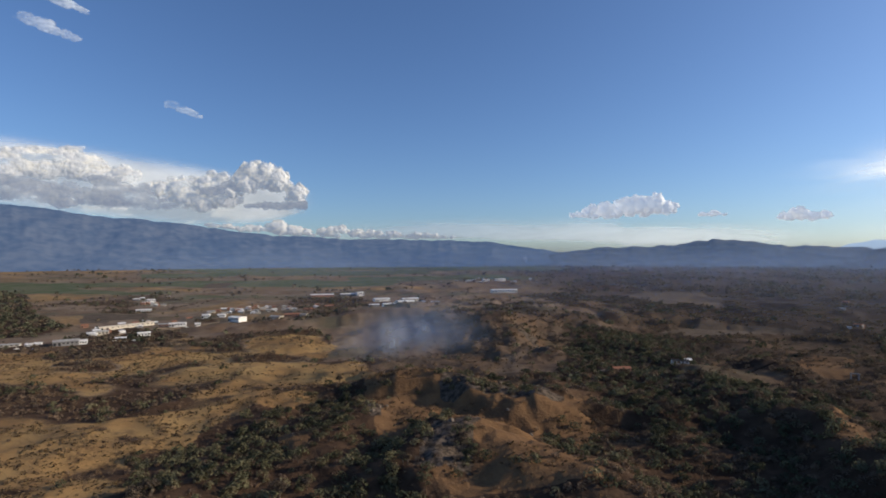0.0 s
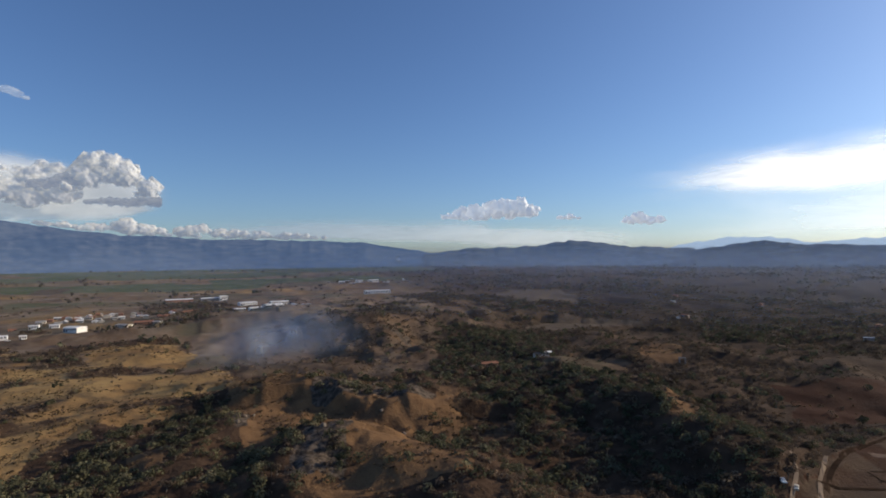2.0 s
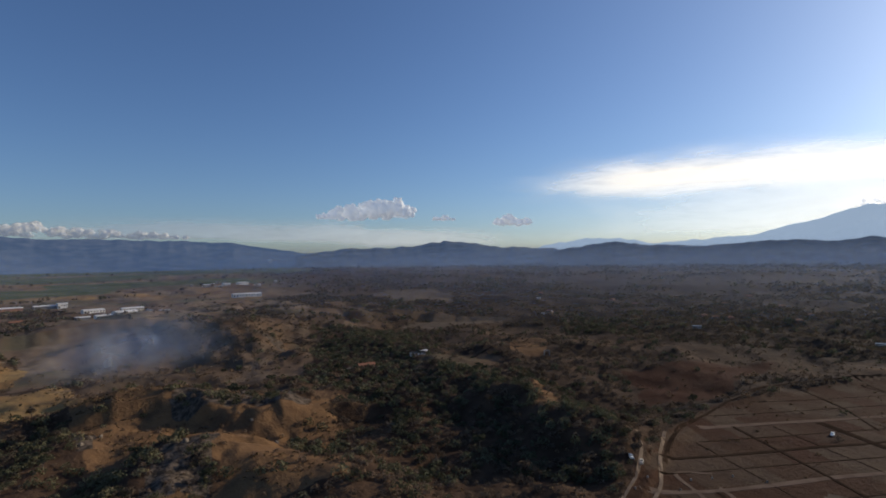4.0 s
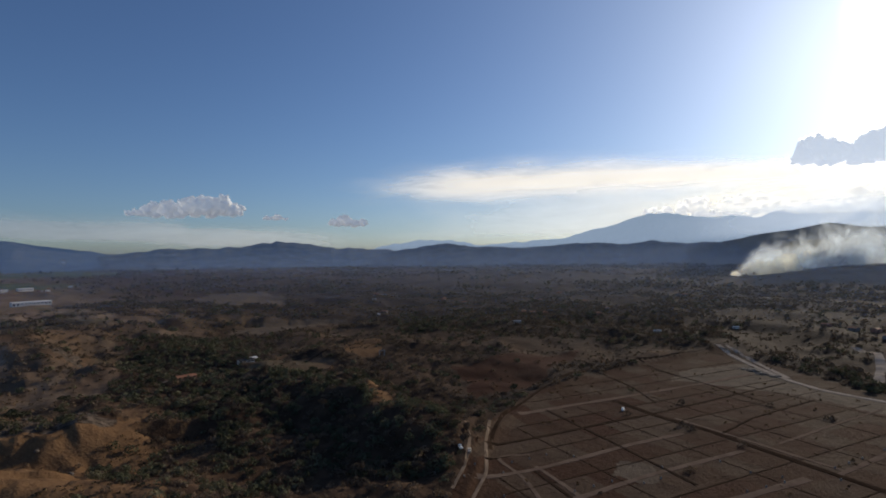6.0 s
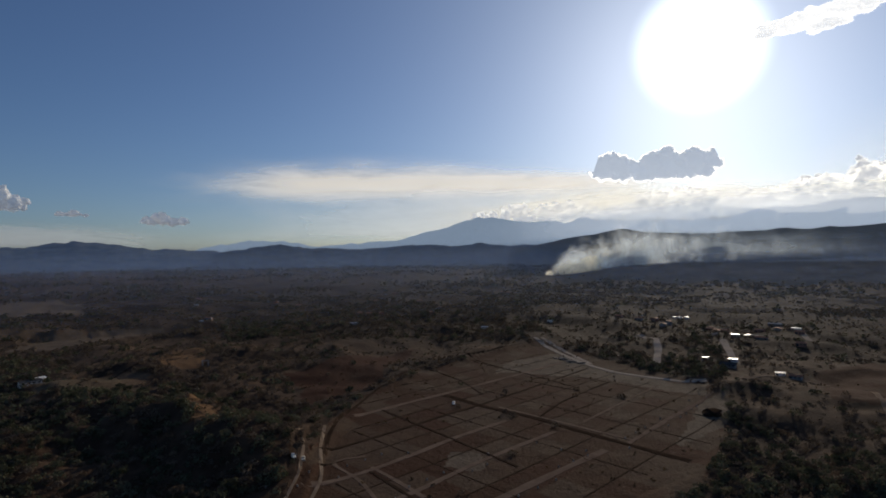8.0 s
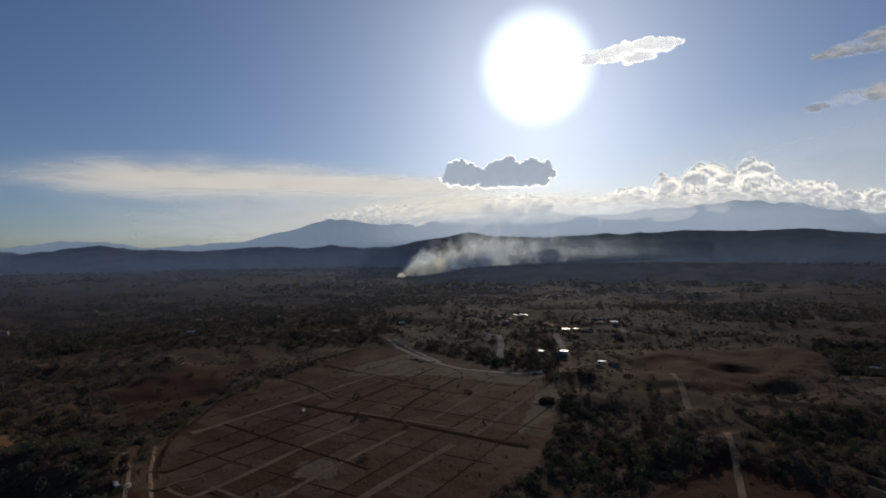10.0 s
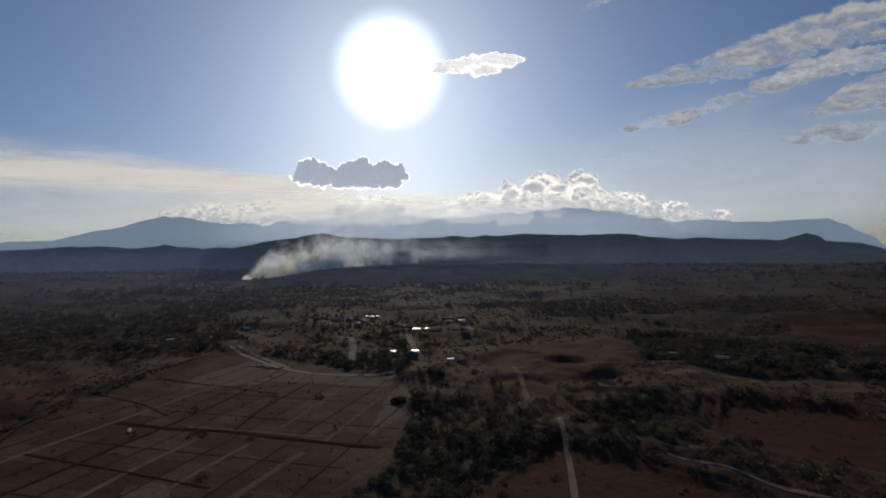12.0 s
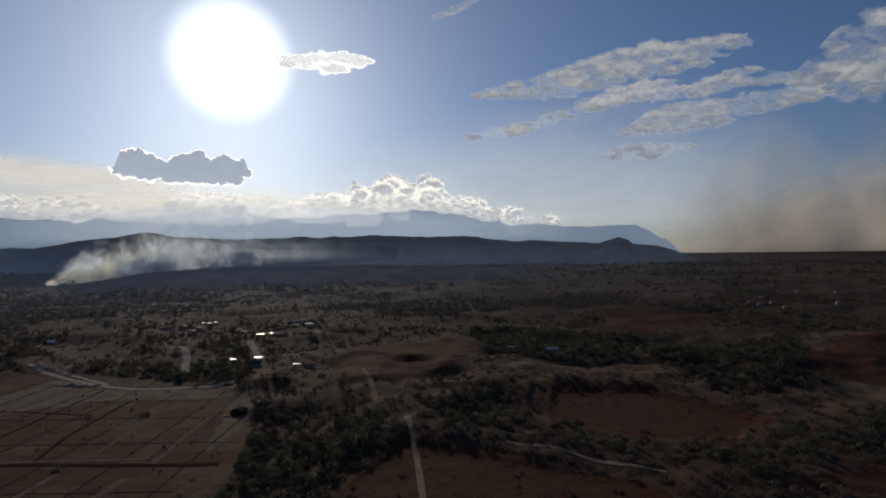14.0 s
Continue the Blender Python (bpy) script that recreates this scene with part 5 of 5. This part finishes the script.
# white marker stones along the streets of the plots, and a parked pickup
marker = tagged(new("marker_stone", bpy.data.meshes.new("marker_stone")), "small whitewashed concrete marker stone on a plot", "marker", "plot markers")
bm = bmesh.new()
bmesh.ops.create_cone(bm, cap_ends=True, segments=8, radius1=0.45, radius2=0.3, depth=0.9, matrix=Matrix.Translation((0, 0, 0.35)))
bm.to_mesh(marker.data)
bm.free()
marker.data.materials.append(M_CONCRETE)
spots = []
for line in ([(182, 125), (231, 92), (268, 77), (302, 63)], [(315, 58), (365, 43), (463, 19)], [(177, 161), (214, 133), (280, 113)], [(178, 189), (264, 162)], [(294, 101), (307, 63)]):
    for (x0, y0), (x1, y1) in zip(line, line[1:]):
        n = max(2, int(math.hypot(x1 - x0, y1 - y0) / 11))
        for k in range(n):
            side = rng.choice((-4.5, 4.5))
            q = Vector((x1 - x0, y1 - y0)).normalized()
            spots.append((x0 + (x1 - x0) * k / n - q.y * side, y0 + (y1 - y0) * k / n + q.x * side))
for k, p in enumerate(spots):
    ob = marker if k == 0 else copy_thing(marker, Matrix())
    ob.matrix_world = pose(p[0], p[1], ground_z(*p) + 0.1)


def pickup(label, at, turn, paint):
    ob = tagged(new("pickup_truck"), label, "truck")
    bm = bmesh.new()
    bmesh.ops.create_cube(bm, size=1, matrix=Matrix.Translation((0, 0, 0.85)) @ Matrix.Diagonal((5.2, 1.9, 0.75, 1)))
    bmesh.ops.create_cube(bm, size=1, matrix=Matrix.Translation((0.4, 0, 1.5)) @ Matrix.Diagonal((2.2, 1.7, 0.65, 1)))
    bmesh.ops.bevel(bm, geom=bm.edges[:], offset=0.12, segments=2, affect="EDGES")
    me = bpy.data.meshes.new("body")
    bm.to_mesh(me)
    bm.free()
    me.materials.append(paint)
    body = new("body", me)
    body.parent = ob
    for x in (-1.6, 1.6):
        for y in (-0.9, 0.9):
            bm = bmesh.new()
            bmesh.ops.create_cone(bm, cap_ends=True, segments=16, radius1=0.4, radius2=0.4, depth=0.28, matrix=pose(x, y, 0.4, 90))
            me = bpy.data.meshes.new("wheel")
            bm.to_mesh(me)
            bm.free()
            me.materials.append(M_DARK)
            wheel = new("wheel", me)
            wheel.parent = ob
    solid("windscreen", [(1.46, 1.52, -0.7, 0.7, 1.35, 1.75)], M_DARK, ob)
    return stand(ob, at, turn)


pickup("white pickup truck parked on a plot street", (349, 183), 25, M_WHITE)
pickup("white pickup truck at the edge of the scrub", (205, 201), 60, M_WHITE)
pickup("pale pickup truck parked by the scrub", (208, 197), 40, M_CREAM)


for at, turn in [((-441, 720), 20), ((-423, 715), 35), ((-417, 724), 15), ((-499, 656), 25), ((-518, 652), 30), ((-400, 836), 10)]:
    pickup("white pickup truck parked by the workshops", at, turn, M_WHITE)


def lump(name, label, category, at, size, flat, mat, seed, group=""):
    """A heap or boulder: a sphere pushed about by noise, sunk a little into the ground."""
    bm = bmesh.new()
    bmesh.ops.create_icosphere(bm, subdivisions=3, radius=1)
    for v in bm.verts:
        k = 1 + 0.35 * noise.fractal(v.co * 1.3 + Vector((seed * 3.1, 0, 0)), 0.8, 2.0, 4)
        v.co = Vector((v.co.x * k * size, v.co.y * k * size * 0.8, max(v.co.z, -0.3) * k * size * flat))
    me = bpy.data.meshes.new(name)
    bm.to_mesh(me)
    bm.free()
    me.materials.append(mat)
    ob = tagged(new(name, me), label, category, group)
    ob.matrix_world = pose(at[0], at[1], ground_z(*at), 0, 0, seed * 47)
    return ob


M_STONE = plain_material("pale_weathered_stone", (0.21, 0.165, 0.125), (0.14, 0.11, 0.082), 0.6, 0.9, bump=0.6)
for k, (at, size) in enumerate([((-43, 355), 2.0), ((-45, 341), 1.6), ((-38, 359), 1.3), ((41, 390), 2.2), ((69, 401), 2.0), ((71, 384), 1.6), ((-20, 314), 1.8), ((-13, 305), 1.5), ((2, 332), 1.6), ((41, 344), 1.3), ((49, 304), 1.4), ((4, 295), 1.8)]):
    lump("boulder", "pale weathered boulder on the eroded slope", "rock", at, size, 0.9, M_STONE, k, "boulders on the ridge")
for k, (at, size) in enumerate([((546, 158), 7), ((536, 147), 6), ((533, 136), 5), ((548, 166), 4)]):
    lump("gravel_heap", "low heap of pale gravel beside the road", "gravel heap", at, size, 0.28, M_STONE, 20 + k, "gravel heaps")
lump("soil_heap", "mound of dark soil by the plots", "soil heap", (401, 14), 8, 0.3, M_SOIL, 31)

gate = tagged(new("gate_ruin"), "small roofless masonry gate ruin on a knoll", "ruin")
for x in (-2.6, 2.6):
    solid("pillar", [(x - 0.6, x + 0.6, -0.6, 0.6, -1, 5.0), (x - 0.8, x + 0.8, -0.8, 0.8, -1, 0.4)], M_GREYWALL, gate)
solid("lintel", [(-3.4, 3.4, -0.55, 0.55, 5.0, 5.8)], M_GREYWALL, gate)
stand(gate, (345, 451), -40, 4.0)

# ---------------------------------------------------------------- trees and scrub
def crowns(rng, n, leaves, x, y, z, wide, tall, tint, leaf):
    """Crowns of many small leaf clumps: vertices and quads for n plants at once."""
    d = rng.normal(size=(n, leaves, 3))
    d /= np.linalg.norm(d, axis=2, keepdims=True)
    d[..., 2] = np.abs(d[..., 2]) * 1.15 - 0.25
    lobe = 0.62 + 0.38 * np.sin(d[..., 0] * 3.1 + rng.uniform(0, 6, (n, 1))) * np.cos(d[..., 1] * 2.7 + rng.uniform(0, 6, (n, 1)))
    rad = (0.45 + 0.55 * rng.random((n, leaves)) ** 0.5) * (0.7 + 0.45 * lobe)
    c = d * rad[..., None] * np.stack([wide, wide, tall], -1)[:, None, :]
    c += np.stack([x, y, z + 0.45 * tall], -1)[:, None, :]
    nrm = d + 0.42 * rng.normal(size=d.shape)
    nrm /= np.linalg.norm(nrm, axis=2, keepdims=True)
    u = np.cross(nrm, rng.normal(size=d.shape))
    u /= np.linalg.norm(u, axis=2, keepdims=True)
    v = np.cross(nrm, u)
    s = (leaf * wide)[:, None, None] * rng.uniform(0.6, 1.25, (n, leaves, 1))
    k = rng.uniform(0.5, 1.0, (n, leaves, 1))
    q = np.stack([c - u * s, c - v * s * k, c + u * s, c + v * s * k], 2)
    verts = q.reshape(-1, 3)
    quads = np.arange(len(verts)).reshape(-1, 4)
    return verts, quads, np.repeat(tint, leaves * 4, axis=0)


DRY = np.array([[0.1, 0.076, 0.056], [0.12, 0.09, 0.064], [0.09, 0.07, 0.054], [0.13, 0.093, 0.062]])
GREEN = np.array([[0.068, 0.07, 0.042], [0.085, 0.085, 0.052], [0.056, 0.058, 0.037], [0.1, 0.094, 0.058]])


def scrub(label, r0, r1, tries, leaves, size, leaf, seed, az0=-152, az1=44, low=False):
    rng = np.random.default_rng(seed)
    a = np.radians(rng.uniform(az0, az1, tries))
    # evenly over the land
    r = np.sqrt(rng.uniform(r0 * r0, r1 * r1, tries))
    x, y = -np.sin(a) * r, np.cos(a) * r
    _, bare, crops, plots, pale, _, dense, green = cover(x, y)
    if low:
        dense = 0.75 * (1 - crops) * (1 - plots) * (1 - 0.6 * bare) * (1 - pale) * smooth(fbm(x, y, 38, 3, 211), 0.37, 0.55) * smooth(x, -60, 160)
    keep = rng.random(tries) < dense
    for line, room in CLEAR:
        lx, ly = [p[0] for p in line], [p[1] for p in line]
        by = keep & (x > min(lx) - room) & (x < max(lx) + room) & (y > min(ly) - room) & (y < max(ly) + room)
        if by.any():
            keep[by] = along(x[by], y[by], line)[0] > room
    x, y, green = x[keep], y[keep], green[keep]
    n = len(x)
    is_green = rng.random(n) < green
    tint = np.where(is_green[:, None], GREEN[rng.integers(0, 4, n)], DRY[rng.integers(0, 4, n)]) * rng.uniform(1.0, 1.45, (n, 1)) * (1 + 0.12 * (1 - smooth(x, 180, 420)))[:, None]
    # tint greys with distance: haze painted into the colour of the far woods
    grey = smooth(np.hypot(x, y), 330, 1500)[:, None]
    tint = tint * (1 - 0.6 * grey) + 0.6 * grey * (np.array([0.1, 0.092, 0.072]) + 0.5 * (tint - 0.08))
    # tints get lighter and warmer towards the near west
    near_west = ((1 - smooth(x, -40, 160)) * (1 - smooth(np.hypot(x, y), 420, 800)))[:, None]
    tint = tint * (1 + near_west * np.array([0.32, 0.2, 0.12]))
    wide = size * rng.uniform(0.45, 1.25, n) * (1 + 0.35 * is_green) * (1 - 0.4 * near_west[:, 0] * (1 - is_green))
    tall = wide * rng.uniform(0.65, 1.05, n)
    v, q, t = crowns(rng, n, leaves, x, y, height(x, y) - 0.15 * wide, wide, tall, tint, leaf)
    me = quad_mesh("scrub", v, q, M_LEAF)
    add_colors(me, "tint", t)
    return tagged(new("scrub", me), label, "scrub", kind="stuff")


scrub("dense thorny dry scrub and small trees nearby", 190, 420, 9800, 78, 2.8, 0.158, 1)
scrub("dry brown and green scrub on hills", 420, 800, 26000, 24, 3.1, 0.28, 2)
scrub("low dry bushes dotted over open land", 260, 620, 9000, 16, 1.5, 0.36, 8, low=True)
scrub("low bushes on the far open land", 620, 1300, 32000, 8, 2.0, 0.46, 9, low=True)
scrub("dry scrub across the valley", 800, 1500, 40000, 12, 3.8, 0.42, 3)
scrub("far scrub and woods on the plain", 1500, 3300, 46000, 7, 7.0, 0.55, 4)


def tufts(label, r0, r1, tries, seed):
    """Low clumps of dry grass and twigs on the open slopes."""
    rng = np.random.default_rng(seed)
    a = np.radians(rng.uniform(-150, 44, tries))
    r = np.sqrt(rng.uniform(r0 * r0, r1 * r1, tries))
    x, y = -np.sin(a) * r, np.cos(a) * r
    grass, bare, crops, plots, pale, rocks, dense, green = cover(x, y)
    keep = rng.random(tries) < (0.75 * grass + 0.35 * bare + 0.012 * plots) * smooth(fbm(x * 0.5, y, 26, 3, 91), 0.36, 0.6)
    x, y = x[keep], y[keep]
    n = len(x)
    straw = np.array([[0.14, 0.095, 0.055], [0.1, 0.07, 0.045], [0.18, 0.12, 0.065]])
    wide = rng.uniform(0.5, 1.5, n)
    v, q, t = crowns(rng, n, 6, x, y, height(x, y) - 0.1, wide, wide * 0.55, straw[rng.integers(0, 3, n)], 0.5)
    me = quad_mesh("grass_tufts", v, q, M_LEAF)
    add_colors(me, "tint", t)
    return tagged(new("grass_tufts", me), label, "dry grass", kind="stuff")


tufts("tufts of dry grass and twigs on open slopes", 190, 480, 60000, 6)
tufts("dry grass tufts on the farther slopes", 480, 850, 60000, 7)


def tree_model(seed, green):
    rng = np.random.default_rng(seed)
    ob = tagged(new("tree"), "broad green tree in the wooded gully" if green else "grey-brown leafless-looking dry forest tree", "tree", "gully trees")
    h = 4.2
    bm = bmesh.new()

    def limb(p, q, r0, r1):
        way = Vector(q) - Vector(p)
        m = Matrix.Translation(p) @ way.to_track_quat("Z", "Y").to_matrix().to_4x4() @ Matrix.Translation((0, 0, way.length / 2))
        bmesh.ops.create_cone(bm, cap_ends=True, segments=6, radius1=r0, radius2=r1, depth=way.length, matrix=m)

    limb((0, 0, -0.6), (0.2, 0.1, h * 0.5), 0.3, 0.2)
    for k in range(5):
        a = k * 1.26 + rng.uniform(-0.4, 0.4)
        limb((0.2, 0.1, h * 0.45), (2.1 * math.cos(a), 2.1 * math.sin(a), h * rng.uniform(0.8, 1.1)), 0.15, 0.05)
    me = bpy.data.meshes.new("trunk")
    bm.to_mesh(me)
    bm.free()
    me.materials.append(M_BARK)
    trunk = new("trunk", me)
    trunk.parent = ob
    clumps = 7
    x, y = rng.uniform(-2.4, 2.4, clumps), rng.uniform(-2.4, 2.4, clumps)
    z = h * rng.uniform(0.5, 0.95, clumps)
    wide = rng.uniform(1.2, 2.2, clumps)
    tint = (GREEN if green else DRY)[rng.integers(0, 4, clumps)]
    v, q, t = crowns(rng, clumps, 60, x, y, z, wide, wide * 0.8, tint, 0.2)
    me = quad_mesh("crown", v, q, M_LEAF)
    add_colors(me, "tint", t)
    crown = new("crown", me)
    crown.parent = ob
    return ob


models = [tree_model(100 + k, k < 4) for k in range(6)]
gen = np.random.default_rng(77)
count, used = 0, set()
while count < 260:
    a, r = math.radians(gen.uniform(-150, 42)), math.sqrt(gen.uniform(200**2, 560**2))
    x, y = -math.sin(a) * r, math.cos(a) * r
    *_, dense, green = cover(np.array([x]), np.array([y]))
    if dense[0] < 0.7 or gen.random() > 0.25 + green[0]:
        continue
    k = int(gen.integers(0, 4)) if gen.random() < green[0] + 0.15 else int(gen.integers(4, 6))
    ob = models[k] if k not in used else copy_thing(models[k], Matrix())
    used.add(k)
    s = gen.uniform(0.75, 1.35)
    ob.matrix_world = pose(x, y, ground_z(x, y), 0, 0, gen.uniform(0, 360)) @ Matrix.Diagonal((s, s, s * gen.uniform(0.85, 1.1), 1))
    count += 1
